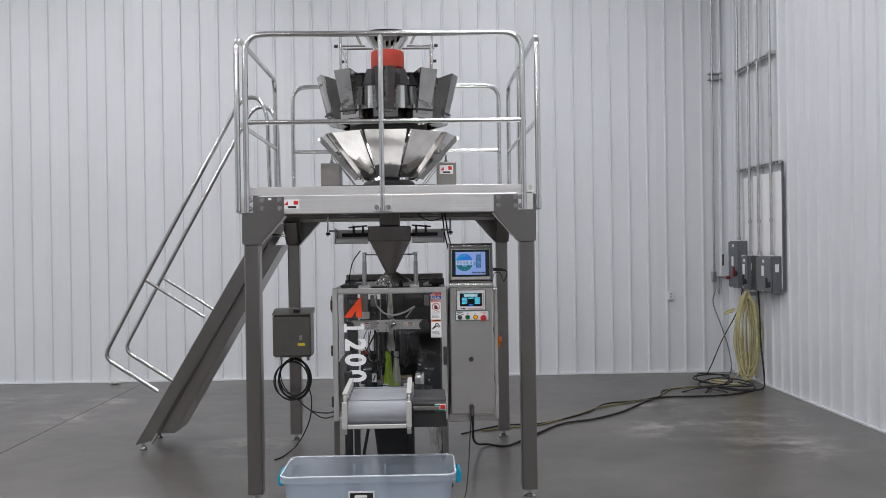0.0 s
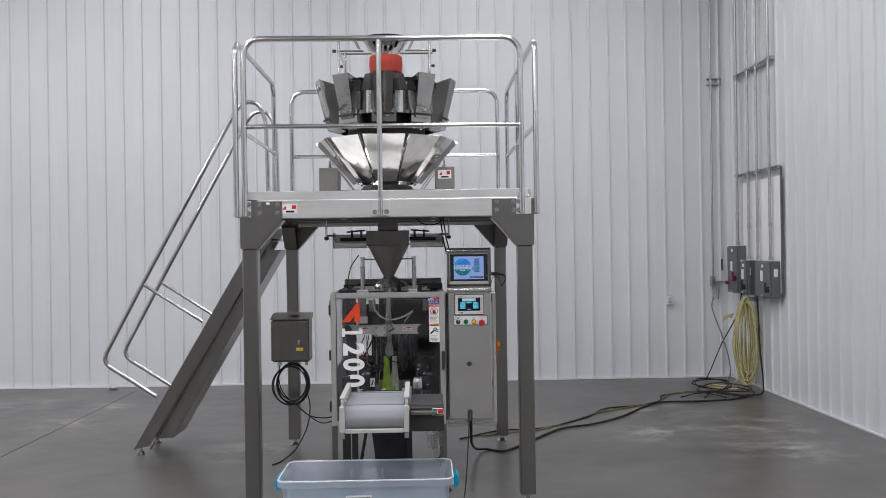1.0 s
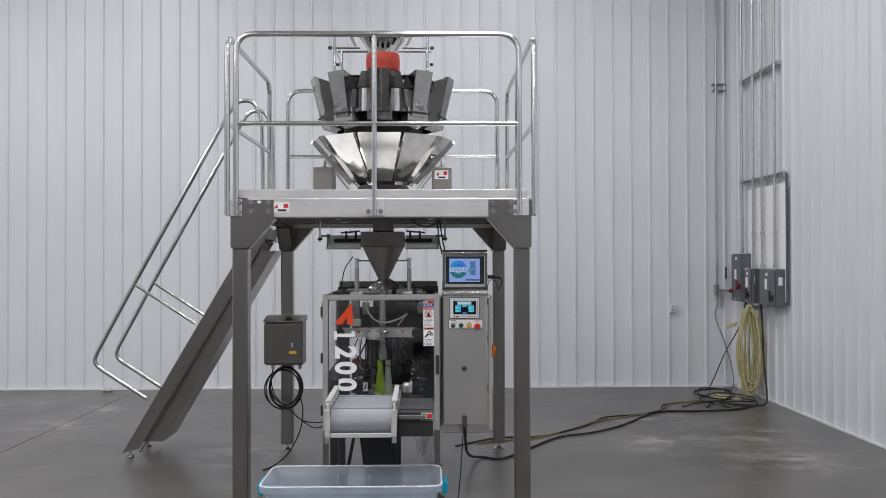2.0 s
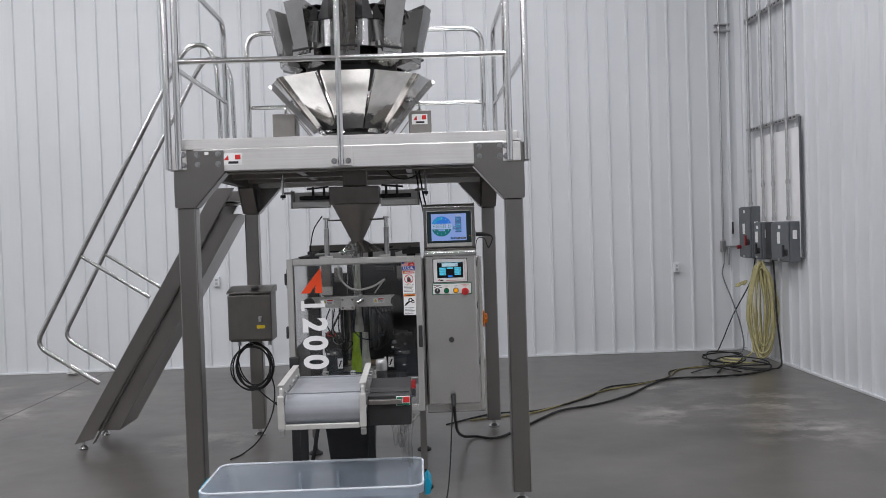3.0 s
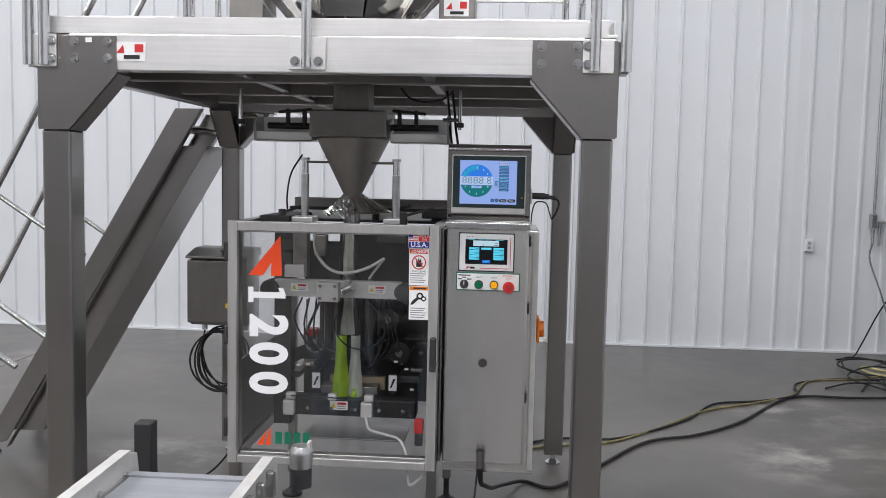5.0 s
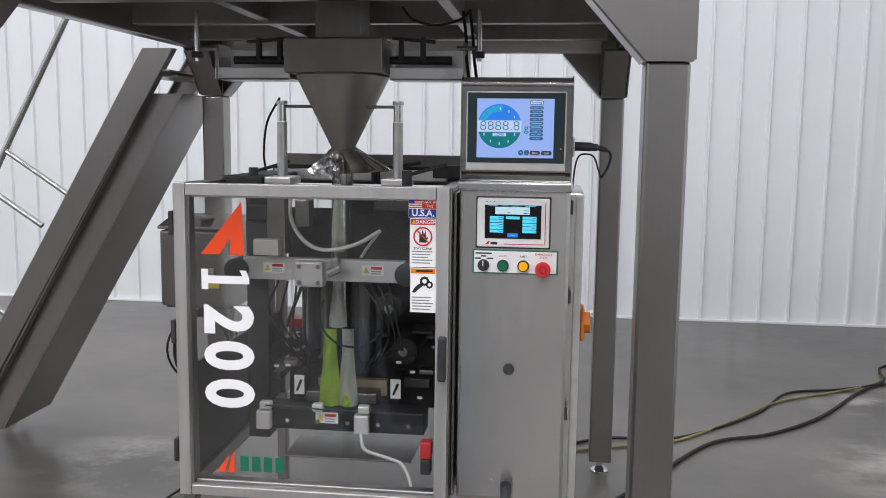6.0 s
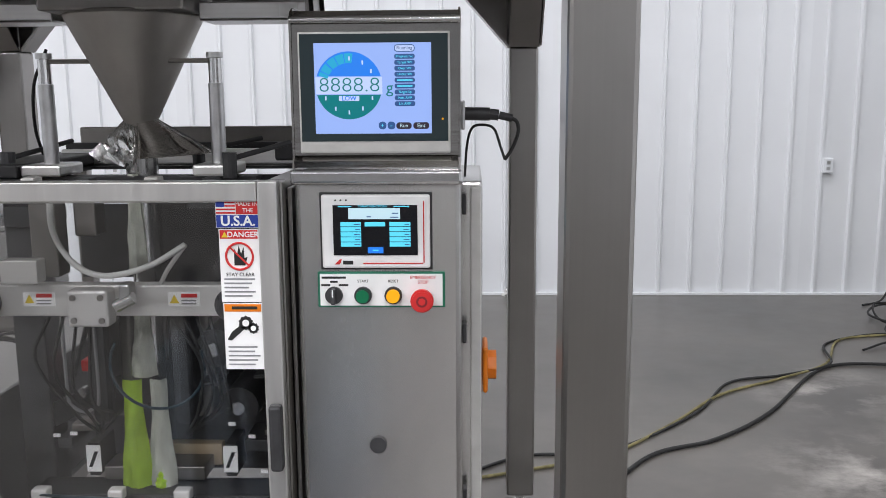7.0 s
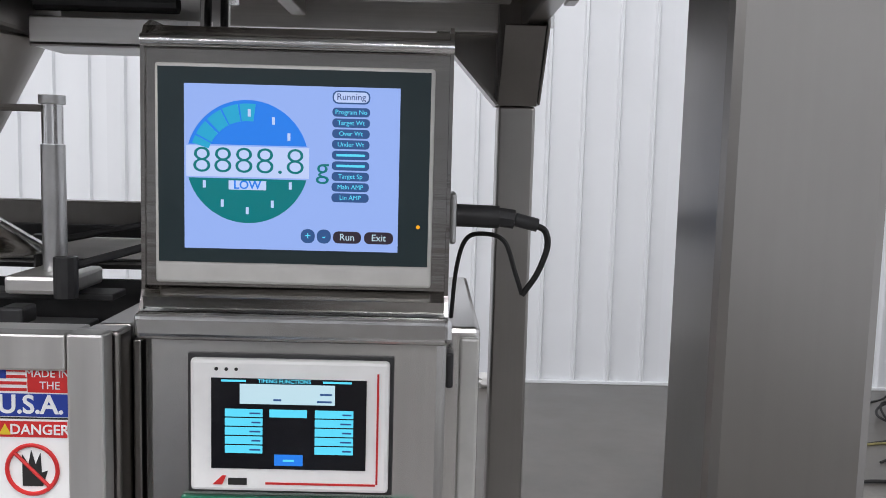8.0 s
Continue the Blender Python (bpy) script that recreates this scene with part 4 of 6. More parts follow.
part("red_valve", box(-0.60, -0.545, 6.40, 6.47, 0.885, 0.915, 0.004), RED, bagger)

for k, (cx_, cz, w, h_) in enumerate(((-0.64, 1.30, 0.10, 0.05), (-0.50, 1.30, 0.05, 0.09), (-0.20, 1.33, 0.12, 0.03), (-0.10, 1.30, 0.04, 0.08), (-0.30, 0.79, 0.035, 0.05), (-0.545, 0.79, 0.05, 0.02), (-0.24, 0.90, 0.06, 0.012), (-0.08, 0.78, 0.05, 0.016))):
    part("small_valve", box(cx_ - w / 2, cx_ + w / 2, 6.26, 6.32, cz - h_ / 2, cz + h_ / 2, 0.004), DARK_STEEL if k % 2 else BLACK, bagger)
for k in range(6):
    xx = -0.62 + 0.1 * k
    part("jaw_screw", rod((xx, 6.140, 0.632), (xx, 6.149, 0.632), 0.008, 8), POLISHED, jaw)
part("blue_hose", tube(curve_through([(-0.60, 6.12, 0.685), (-0.50, 6.08, 0.70), (-0.38, 6.09, 0.69), (-0.28, 6.10, 0.685)]), 0.003, 6), TEAL_HOSE, bagger, smooth=True)
part("black_stay", rod((-0.48, 6.2, 1.08), (-0.57, 6.3, 0.91), 0.006, 8), BLACK, bagger)

part("actuator_arm", slab((-0.60, 6.24, 0.80), (-0.60, 6.24, 0.86), (-0.44, 6.22, 0.93), (-0.44, 6.22, 0.88), 0.03), BLACK_PAINT, bagger)
for tx, tz in ((-0.57, 0.80), (-0.53, 0.805), (-0.16, 0.83), (-0.09, 0.715), (-0.115, 0.80)):
    part("white_tag", box(tx - 0.008, tx + 0.008, 6.185, 6.188, tz - 0.004, tz + 0.004), LABEL, bagger)
part("blue_hose", tube([(-0.30 + 0.105 * math.cos(a), 6.12, 0.99 + 0.10 * math.sin(a)) for a in np.linspace(math.radians(150), math.radians(380), 22)], 0.0035, 6), TEAL_HOSE, bagger, "dark teal air hose in an open loop", True)

# clear guard door
door = part("guard_door", box(BX0 + 0.004, BX0 + 0.040, 5.856, 5.884, BZ0 + 0.002, BZ1 + 0.004, 0.003), ALU, bagger, "clear guard door in an aluminium frame")
part("door_stile", box(BX1 - 0.040, BX1 - 0.004, 5.856, 5.884, BZ0 + 0.002, BZ1 + 0.004, 0.003), ALU, door)
part("door_rail", box(BX0 + 0.041, BX1 - 0.041, 5.857, 5.883, BZ1 - 0.034, BZ1 + 0.003, 0.003), ALU, door)
part("door_rail", box(BX0 + 0.041, BX1 - 0.041, 5.857, 5.883, BZ0 + 0.003, BZ0 + 0.034, 0.003), ALU, door)
part("door_pane", box(BX0 + 0.041, BX1 - 0.041, 5.868, 5.873, BZ0 + 0.035, BZ1 - 0.035), PANE, door, "clear plastic sheet")
part("door_handle", box(BX1 - 0.030, BX1 - 0.006, 5.83, 5.855, 0.87, 1.0, 0.006), BLACK, door, "black pull handle")
FY = 5.8675
part("door_mark", prism([(-0.690, 1.212), (-0.566, 1.366), (-0.560, 1.212), (-0.603, 1.212), (-0.600, 1.262), (-0.634, 1.212)], "y", FY - 0.0015, FY), ORANGE_RED, door, "orange-red pointed emblem")
one = [(-0.690, 1.108), (-0.690, 1.168), (-0.670, 1.168), (-0.670, 1.149), (-0.566, 1.149), (-0.575, 1.166), (-0.555, 1.166), (-0.546, 1.142), (-0.546, 1.126), (-0.670, 1.126), (-0.670, 1.108)]
part("digit", prism(one, "y", FY - 0.001, FY), WHITE, door, "bold white digit")
for digit, zc in (("2", 1.020), ("0", 0.912), ("0", 0.798)):
    writing("digit", digit, 0.197, WHITE, door, (-0.618, FY - 0.001, zc), (90, 90, 0), squeeze=0.86, bold=0.0075, label="bold white digit")
part("door_mark", prism([(-0.655, 0.555), (-0.63, 0.555), (-0.612, 0.615)], "y", FY - 0.001, FY), ORANGE_RED, door)
part("door_mark", prism([(-0.622, 0.555), (-0.600, 0.555), (-0.600, 0.63)], "y", FY - 0.001, FY), ORANGE_RED, door)
for k in range(4):
    part("green_letter_bar", box(-0.582 + 0.036 * k, -0.556 + 0.036 * k, FY - 0.001, FY, 0.562, 0.608), GREEN, door)
# stickers at the door's edge
SX0, SX1 = -0.076, -0.002
SM = (SX0 + SX1) / 2
flag = part("origin_sticker", box(SX0 - 0.004, SX1 + 0.001, FY - 0.001, FY, 1.332, 1.385), LABEL, door, "red white and blue origin sticker")
part("sticker_field", box(SX0 - 0.003, SX1, FY - 0.0018, FY - 0.001, 1.333, 1.356), BLUE, flag)
part("sticker_field", box(SX0 + 0.034, SX1, FY - 0.0018, FY - 0.001, 1.3575, 1.384), RED, flag)
part("sticker_field", box(SX0 - 0.003, SX0 + 0.013, FY - 0.0018, FY - 0.001, 1.371, 1.384), BLUE, flag)
for k in range(4):
    part("flag_stripe", box(SX0 + (0.0135 if k > 1 else -0.003), SX0 + 0.033, FY - 0.0018, FY - 0.001, 1.3585 + 0.0065 * k, 1.3615 + 0.0065 * k), RED, flag)
writing("sticker_line", "U.S.A.", 0.026, WHITE, flag, (SM, FY - 0.0022, 1.3445), bold=0.0006)
writing("sticker_line", "MADE IN", 0.011, WHITE, flag, (SM + 0.017, FY - 0.0022, 1.3765))
writing("sticker_line", "THE", 0.011, WHITE, flag, (SM + 0.019, FY - 0.0022, 1.3645))
danger = part("danger_sticker", box(SX0, SX1, FY - 0.001, FY, 1.192, 1.330), LABEL, door, "white danger sticker with red ring sign")
part("sticker_head", box(SX0 + 0.002, SX1 - 0.002, FY - 0.0018, FY - 0.001, 1.312, 1.328), RED, danger)
part("warning_triangle", prism([(SX0 + 0.005, 1.3145), (SX0 + 0.017, 1.3145), (SX0 + 0.011, 1.3255)], "y", FY - 0.0024, FY - 0.0018), YELLOW, danger)
writing("sticker_line", "DANGER", 0.0145, WHITE, danger, (SM + 0.008, FY - 0.0022, 1.3195), bold=0.0002)
ring = [(SM + 0.025 * math.cos(a), FY - 0.002, 1.279 + 0.025 * math.sin(a)) for a in np.linspace(0, 2 * math.pi, 33)]
part("stop_ring", tube(ring, 0.0022, 6), RED, danger)
part("stop_bar", tube([(SM - 0.017, FY - 0.0025, 1.262 + 0.034), (SM + 0.017, FY - 0.0025, 1.262)], 0.0018, 6), RED, danger)
sign = [(SM - 0.010, 1.262), (SM + 0.010, 1.262), (SM + 0.015, 1.278), (SM + 0.009, 1.276), (SM + 0.008, 1.296), (SM + 0.003, 1.284), (SM - 0.001, 1.299), (SM - 0.004, 1.284), (SM - 0.010, 1.294)]
part("stop_sign_shape", prism(sign, "y", FY - 0.0018, FY - 0.001), BLACK_TEXT, danger)
writing("sticker_line", "STAY CLEAR", 0.0095, BLACK_TEXT, danger, (SM, FY - 0.0018, 1.2445))
for k in range(5):
    part("text_bar", box(SX0 + 0.006, SX1 - 0.010 - 0.006 * (k % 3), FY - 0.0016, FY - 0.001, 1.2345 - 0.008 * k, 1.2375 - 0.008 * k), GREY_TEXT, danger)
warn = part("warning_sticker", box(SX0 + 0.002, SX1 + 0.001, FY - 0.001, FY, 1.062, 1.190), LABEL, door, "white warning sticker with orange head and gear sign")
part("sticker_head", box(SX0 + 0.004, SX1 - 0.001, FY - 0.0018, FY - 0.001, 1.174, 1.188), ORANGE, warn)
part("text_bar", box(SX0 + 0.018, SX1 - 0.008, FY - 0.0024, FY - 0.0018, 1.1785, 1.184), BLACK_TEXT, warn)
for gx, gz, gr_ in ((SM + 0.006, 1.152, 0.012), (SM + 0.020, 1.142, 0.009)):
    g = [(gx + (gr_ + 0.0025 * (k % 2)) * math.cos(2 * math.pi * k / 20), gz + (gr_ + 0.0025 * (k % 2)) * math.sin(2 * math.pi * k / 20)) for k in range(20)]
    part("gear_sign", prism(g, "y", FY - 0.0018, FY - 0.001), BLACK_TEXT, warn)
    part("gear_hub", rod((gx, FY - 0.0024, gz), (gx, FY - 0.0018, gz), gr_ * 0.55, 16), LABEL, warn)
part("pinch_sign", prism([(SM - 0.030, 1.120), (SM - 0.022, 1.118), (SM - 0.002, 1.136), (SM + 0.008, 1.144), (SM - 0.006, 1.146), (SM - 0.020, 1.136)], "y", FY - 0.0018, FY - 0.001), BLACK_TEXT, warn)
for k in range(5):
    part("text_bar", box(SX0 + 0.008, SX1 - 0.006 - 0.005 * ((k + 1) % 3), FY - 0.0016, FY - 0.001, 1.104 - 0.0085 * k, 1.107 - 0.0085 * k), GREY_TEXT, warn)

# posts and forming collar on the machine's top
for cx_ in (-0.565, -0.180):
    p = part("guide_post", rod((cx_, 6.262, BZ1 - 0.02), (cx_, 6.262, 1.60), 0.0165, 20), CAST, bagger, smooth=True)
    part("post_sleeve", rod((cx_, 6.262, 1.601), (cx_, 6.262, 1.655), 0.0145, 20), POLISHED, p, smooth=True)
    part("post_cap", rod((cx_, 6.262, 1.656), (cx_, 6.262, 1.668), 0.018, 20), CAST, p, smooth=True)
    part("post_base", box(cx_ - 0.045, cx_ + 0.045, 6.20, 6.325, BZ1 - 0.018, BZ1 + 0.008, 0.006), STEEL_X, p)
part("post_tie", rod((-0.565, 6.262, 1.650), (-0.180, 6.262, 1.650), 0.005, 8), DARK_STEEL, bagger)


def collar_sheet(first, last, reach, drop, crumple, n=28):
    """One side of the shoulder over which the film turns into a tube: a flared sheet."""
    bm = bmesh.new()
    rows = []
    for j in range(11):
        f = j / 10
        row = []
        for i in range(n + 1):
            a = first + (last - first) * i / n
            u = i / n
            out = math.sin(math.pi * u) ** 0.6
            c = crumple * f * noise.noise((math.cos(a) * 7, math.sin(a) * 7, f * 6))
            r = 0.030 + reach * f * (0.55 + 0.45 * out) + c
            z = 1.525 - drop * f * (1.15 - 0.15 * out) + 0.9 * c
            row.append(bm.verts.new((CX + r * math.cos(a), CY + 0.85 * r * math.sin(a), z)))
        rows.append(row)
    for lower, upper in zip(rows, rows[1:]):
        for i in range(n):
            bm.faces.new((lower[i], lower[i + 1], upper[i + 1], upper[i]))
    bmesh.ops.solidify(bm, geom=bm.faces[:], thickness=0.0015)
    return bm


part("forming_collar", collar_sheet(math.radians(-88), math.radians(88), 0.135, 0.082, 0.002), MIRROR, bagger, "smooth bright wing of the forming collar", True)
part("film_fold", collar_sheet(math.radians(92), math.radians(268), 0.085, 0.090, 0.032), FOIL, bagger, "creased shiny film turning over the collar")
part("collar_edge", tube(curve_through([(CX + 0.028, CY - 0.012, 1.528), (CX + 0.09, CY - 0.008, 1.49), (CX + 0.165, CY - 0.005, 1.446)]), 0.003, 6), POLISHED, bagger, smooth=True)
for x0, y0, x1, y1 in ((-0.14, 6.2, -0.03, 6.32), (-0.66, 6.25, -0.60, 6.45), (-0.30, 6.5, -0.15, 6.56)):
    part("top_lever", rod((x0, y0, BZ1 + 0.02), (x1, y1, BZ1 + 0.05), 0.006, 10), BLACK, bagger)
    part("lever_hub", rod((x0, y0, BZ1 - 0.02), (x0, y0, BZ1 + 0.035), 0.016, 12), BLACK, bagger)
for k in range(5):
    xx = -0.68 + 0.13 * k
    part("top_fitting", box(xx, xx + 0.03, 6.05 + 0.03 * (k % 2), 6.09 + 0.03 * (k % 2), BZ1 - 0.03, BZ1 - 0.008, 0.004), WHITE_ALU if k % 2 else BLACK, bagger)
part("tension_bar", box(-0.70, -0.06, 6.60, 6.62, BZ1 - 0.02, BZ1 + 0.02, 0.003), STEEL_X, bagger)
part("actuator", box(-0.085, 0.035, 6.40, 6.45, BZ1 + 0.002, BZ1 + 0.045, 0.006), BLACK, bagger)
for hz in (0.62, 0.98, 1.30):
    part("door_hinge", box(BX0 - 0.010, BX0 + 0.003, 5.852, 5.90, hz - 0.035, hz + 0.035, 0.003), BLACK, bagger)
part("side_latch", box(BX0 - 0.018, BX0 - 0.002, 5.98, 6.01, 1.24, 1.36, 0.004), DARK_STEEL, bagger)

# ---- control cabinet ----
cabinet = thing("control_cabinet", "narrow brushed stainless steel control cabinet beside the bagger", "control cabinet", (0.215, 5.9, 0.4))
part("enclosure", box(0.052, 0.412, 6.03, 6.46, 0.43, 1.40, 0.006), CABINET_STEEL, cabinet)
part("cabinet_door", box(0.060, 0.370, 5.900, 6.028, 0.505, 1.432, 0.010), CABINET_STEEL, cabinet, "brushed steel front")
part("side_filler", box(0.0415, 0.0505, 5.925, 6.07, 0.50, 1.40, 0.002), STEEL, cabinet)
part("drip_edge", box(0.055, 0.375, 5.884, 5.90, 1.408, 1.437, 0.0075, seg=4), POLISHED, cabinet, "rolled bright top edge")
part("edge_trim", box(0.388, 0.410, 6.015, 6.028, 0.45, 1.39, 0.003), WHITE_ALU, cabinet)
for hz in (1.36, 1.1, 0.75):
    part("hinge", box(0.371, 0.380, 5.98, 6.01, hz - 0.02, hz + 0.02, 0.003), BLACK, cabinet)
for z in (0.62, 1.22):
    part("mounting_bracket", box(0.0405, 0.0515, 6.08, 6.16, z - 0.03, z + 0.03, 0.002), STEEL, cabinet)
part("knock_out", rod((0.208, 5.893, 0.90), (0.208, 5.90, 0.90), 0.0165, 24), BLACK, cabinet, "black round hole plug", True)
part("cable_gland", rod((0.208, 5.862, 0.562), (0.208, 5.90, 0.562), 0.017, 16), BLACK, cabinet, smooth=True)
part("plug_head", rod((0.208, 5.85, 0.568), (0.21, 5.835, 0.51), 0.014, 12), BLACK, cabinet, smooth=True)
part("small_port", rod((0.162, 5.895, 0.562), (0.162, 5.90, 0.562), 0.007, 12), POLISHED, cabinet)
sw = part("isolator_switch", box(0.413, 0.424, 6.0 + 0.04, 6.13, 0.955, 1.055, 0.006), ORANGE, cabinet, "orange rotary isolator switch")
part("switch_knob", rod((0.424, 6.085, 1.005), (0.442, 6.085, 1.005), 0.032, 8), ORANGE, sw)
# operator panel
HX0, HX1, HZ0, HZ1 = 0.111, 0.313, 1.252, 1.390
hmi = part("operator_panel", box(HX0, HX1, 5.888, 5.8995, HZ0, HZ1, 0.004), LABEL, cabinet, "white framed touch panel")
part("panel_gasket", box(HX0 - 0.004, HX1 + 0.004, 5.896, 5.8998, HZ0 - 0.004, HZ1 + 0.004, 0.001), BLACK, hmi)
part("panel_screen", box(0.133, 0.290, 5.8865, 5.888, 1.277, 1.371), LCD_DARK, hmi, "dark lit screen with cyan keys")
SY = 5.8865
part("screen_field", box(0.162, 0.258, SY - 0.0008, SY, 1.345, 1.3655), LCD_WHITE, hmi)
for k in range(5):
    part("screen_key", box(0.147, 0.185, SY - 0.0008, SY, 1.3315 - 0.0095 * k, 1.3395 - 0.0095 * k), LCD_CYAN, hmi)
    part("screen_key", box(0.238, 0.277, SY - 0.0008, SY, 1.3315 - 0.0095 * k, 1.3395 - 0.0095 * k), LCD_CYAN, hmi)
for k in range(5):
    part("key_text_bar", box(0.172 + 0.002 * (k % 2), 0.183, SY - 0.0012, SY - 0.0008, 1.3345 - 0.0095 * k, 1.3362 - 0.0095 * k), LCD_KEY, hmi)
    part("key_text_bar", box(0.264 + 0.002 * ((k + 1) % 2), 0.275, SY - 0.0012, SY - 0.0008, 1.3345 - 0.0095 * k, 1.3362 - 0.0095 * k), LCD_KEY, hmi)
for x0, x1, z0 in ((0.196, 0.204, 1.3495), (0.240, 0.255, 1.3485), (0.243, 0.255, 1.3560)):
    part("field_text_bar", box(x0, x1, SY - 0.0012, SY - 0.0008, z0 - 0.001, z0 + 0.001), LCD_KEY, hmi)
part("key_text_bar", box(0.206, 0.217, SY - 0.0012, SY - 0.0008, 1.2855, 1.2875), LCD_CYAN, hmi)
part("screen_key", box(0.192, 0.230, SY - 0.0008, SY, 1.3315, 1.3395), LCD_CYAN, hmi)
part("screen_key", box(0.197, 0.226, SY - 0.0008, SY, 1.281, 1.2925), LCD_BLUE, hmi)
writing("screen_title", "TIMING FUNCTIONS", 0.0058, LCD_CYAN, hmi, (0.207, SY - 0.0006, 1.3686))
for x0, x1 in ((0.143, 0.168), (0.246, 0.275)):
    part("screen_text_bar", box(x0, x1, SY - 0.0008, SY, 1.3675, 1.3695), LCD_CYAN, hmi)
part("panel_stripe", box(0.188, 0.300, 5.8868, 5.8879, 1.2605, 1.2625), RED, hmi)
part("panel_stripe", box(0.3005, 0.3025, 5.8868, 5.8879, 1.2625, 1.378), RED, hmi)
part("panel_mark", prism([(0.134, 1.2595), (0.144, 1.2595), (0.148, 1.269), (0.144, 1.269)], "y", 5.8868, 5.8879), RED, hmi)
part("panel_mark", box(0.150, 0.169, 5.8868, 5.8879, 1.2595, 1.2665), BLACK_TEXT, hmi)
for k in range(3):
    part("panel_dot", rod((0.138 + 0.010 * k, 5.887, 1.380), (0.138 + 0.010 * k, 5.8879, 1.380), 0.0018, 10), BLACK_TEXT, hmi)
# button plate
plate = part("button_plate", box(0.100, 0.340, 5.893, 5.8995, 1.176, 1.244, 0.001), GREEN, cabinet, "white button plate with green border")
part("plate_face", box(0.1045, 0.3355, 5.8915, 5.893, 1.1795, 1.2405), LABEL, plate)
PY = 5.8912
for bx, mat_, kind_ in ((0.131, BLACK, "selector"), (0.186, GREEN_LENS, "lamp"), (0.243, AMBER, "lamp")):
    b = part("push_button", rod((bx, 5.884, 1.200), (bx, PY, 1.200), 0.0165, 24), BLACK, plate, smooth=True)
    if kind_ == "selector":
        part("selector_bar", box(bx - 0.004, bx + 0.004, 5.870, 5.884, 1.185, 1.215, 0.002), BLACK, b)
        part("selector_line", box(bx - 0.0012, bx + 0.0012, 5.8690, 5.8698, 1.200, 1.214), WHITE, b)
    else:
        part("button_lens", rod((bx, 5.876, 1.200), (bx, 5.884, 1.200), 0.0125, 24), mat_, b, smooth=True)
es = part("emergency_stop", rod((0.298, 5.874, 1.195), (0.298, PY, 1.195), 0.0155, 20), RED, plate, "red mushroom emergency stop", True)
part("mushroom_rim", rod((0.298, 5.864, 1.194), (0.298, 5.8738, 1.194), 0.0215, 28), RED, es, smooth=True)
part("mushroom_head", rod((0.298, 5.860, 1.194), (0.298, 5.8638, 1.194), 0.0185, 28), RED, es, smooth=True)
part("stop_ring", rod((0.298, 5.8590, 1.194), (0.298, 5.8598, 1.194), 0.0105, 20), DARK_RED, es)
part("stop_centre", rod((0.298, 5.8582, 1.194), (0.298, 5.8589, 1.194), 0.0065, 20), RED, es)
writing("button_line", "EMERGENCY", 0.0085, RED, plate, (0.299, PY, 1.2335))
writing("button_line", "STOP", 0.0085, RED, plate, (0.299, PY, 1.2245))
writing("button_line", "START", 0.0075, BLACK_TEXT, plate, (0.186, PY, 1.2265))
writing("button_line", "RESET", 0.0075, BLACK_TEXT, plate, (0.243, PY, 1.2265))
for x0, x1, z0 in ((0.108, 0.154, 1.2335), (0.124, 0.138, 1.2255), (0.107, 0.124, 1.2190), (0.140, 0.158, 1.2190)):
    part("button_text_bar", box(x0, x1, PY, PY + 0.0006, z0 - 0.002, z0 + 0.002), BLACK_TEXT, plate)

# ---- weigher display ----
display = thing("weigher_display", "stainless steel display console showing a lit weight dial", "display", (0.213, 5.98, 1.437))
prof = [(5.893, 1.440), (5.889, 1.452), (5.902, 1.462), (5.906, 1.700), (5.914, 1.716), (5.932, 1.724), (6.085, 1.724), (6.085, 1.440)]
part("housing", prism(prof, "x", 0.064, 0.366), GLOSSY, display)
part("housing_cheek", prism([(5.899, 1.458), (5.901, 1.702), (5.912, 1.721), (5.932, 1.729), (6.089, 1.729), (6.089, 1.438), (5.890, 1.438)], "x", 0.060, 0.0638), GLOSSY, display)
part("housing_cheek", prism([(5.899, 1.458), (5.901, 1.702), (5.912, 1.721), (5.932, 1.729), (6.089, 1.729), (6.089, 1.438), (5.890, 1.438)], "x", 0.3662, 0.370), GLOSSY, display)
part("top_bead", rod((0.060, 5.906, 1.7055), (0.370, 5.906, 1.7055), 0.0075, 16), POLISHED, display, smooth=True)
frame_ = part("screen_frame", box(0.076, 0.352, 5.893, 5.901, 1.466, 1.684, 0.003), WHITE_ALU, display, "pale screen frame")
part("dark_bezel", box(0.080, 0.348, 5.8915, 5.893, 1.488, 1.680), BEZEL, frame_)
DY = 5.8913
part("lit_screen", box(0.106, 0.318, DY - 0.0008, DY, 1.502, 1.664), LCD, frame_, "lit blue-white screen")
SYD = DY - 0.0008
DCX, DCZ, DR = 0.1685, 1.5885, 0.0605


def dial_half(upper):
    gap = 0.0165
    a0 = math.asin(gap / DR)
    angs = np.linspace(a0, math.pi - a0, 25) if upper else np.linspace(math.pi + a0, 2 * math.pi - a0, 25)
    return [(DCX + DR * math.cos(a), DCZ + DR * math.sin(a)) for a in angs]


part("dial_half", prism(dial_half(True), "y", SYD - 0.0008, SYD), LCD_BLUE, frame_)
part("dial_half", prism(dial_half(False), "y", SYD - 0.0008, SYD), LCD_GREEN, frame_)
for a0, a1 in ((82, 98), (100, 116), (118, 134), (137, 152), (154, 162)):
    arc = [(DCX + 0.057 * math.cos(radians(a)), DCZ + 0.057 * math.sin(radians(a))) for a in np.linspace(a0, a1, 6)]
    arc += [(DCX + 0.040 * math.cos(radians(a)), DCZ + 0.040 * math.sin(radians(a))) for a in np.linspace(a1, a0, 6)]
    part("dial_band", prism(arc, "y", SYD - 0.0014, SYD - 0.0008), LCD_TEAL, frame_)
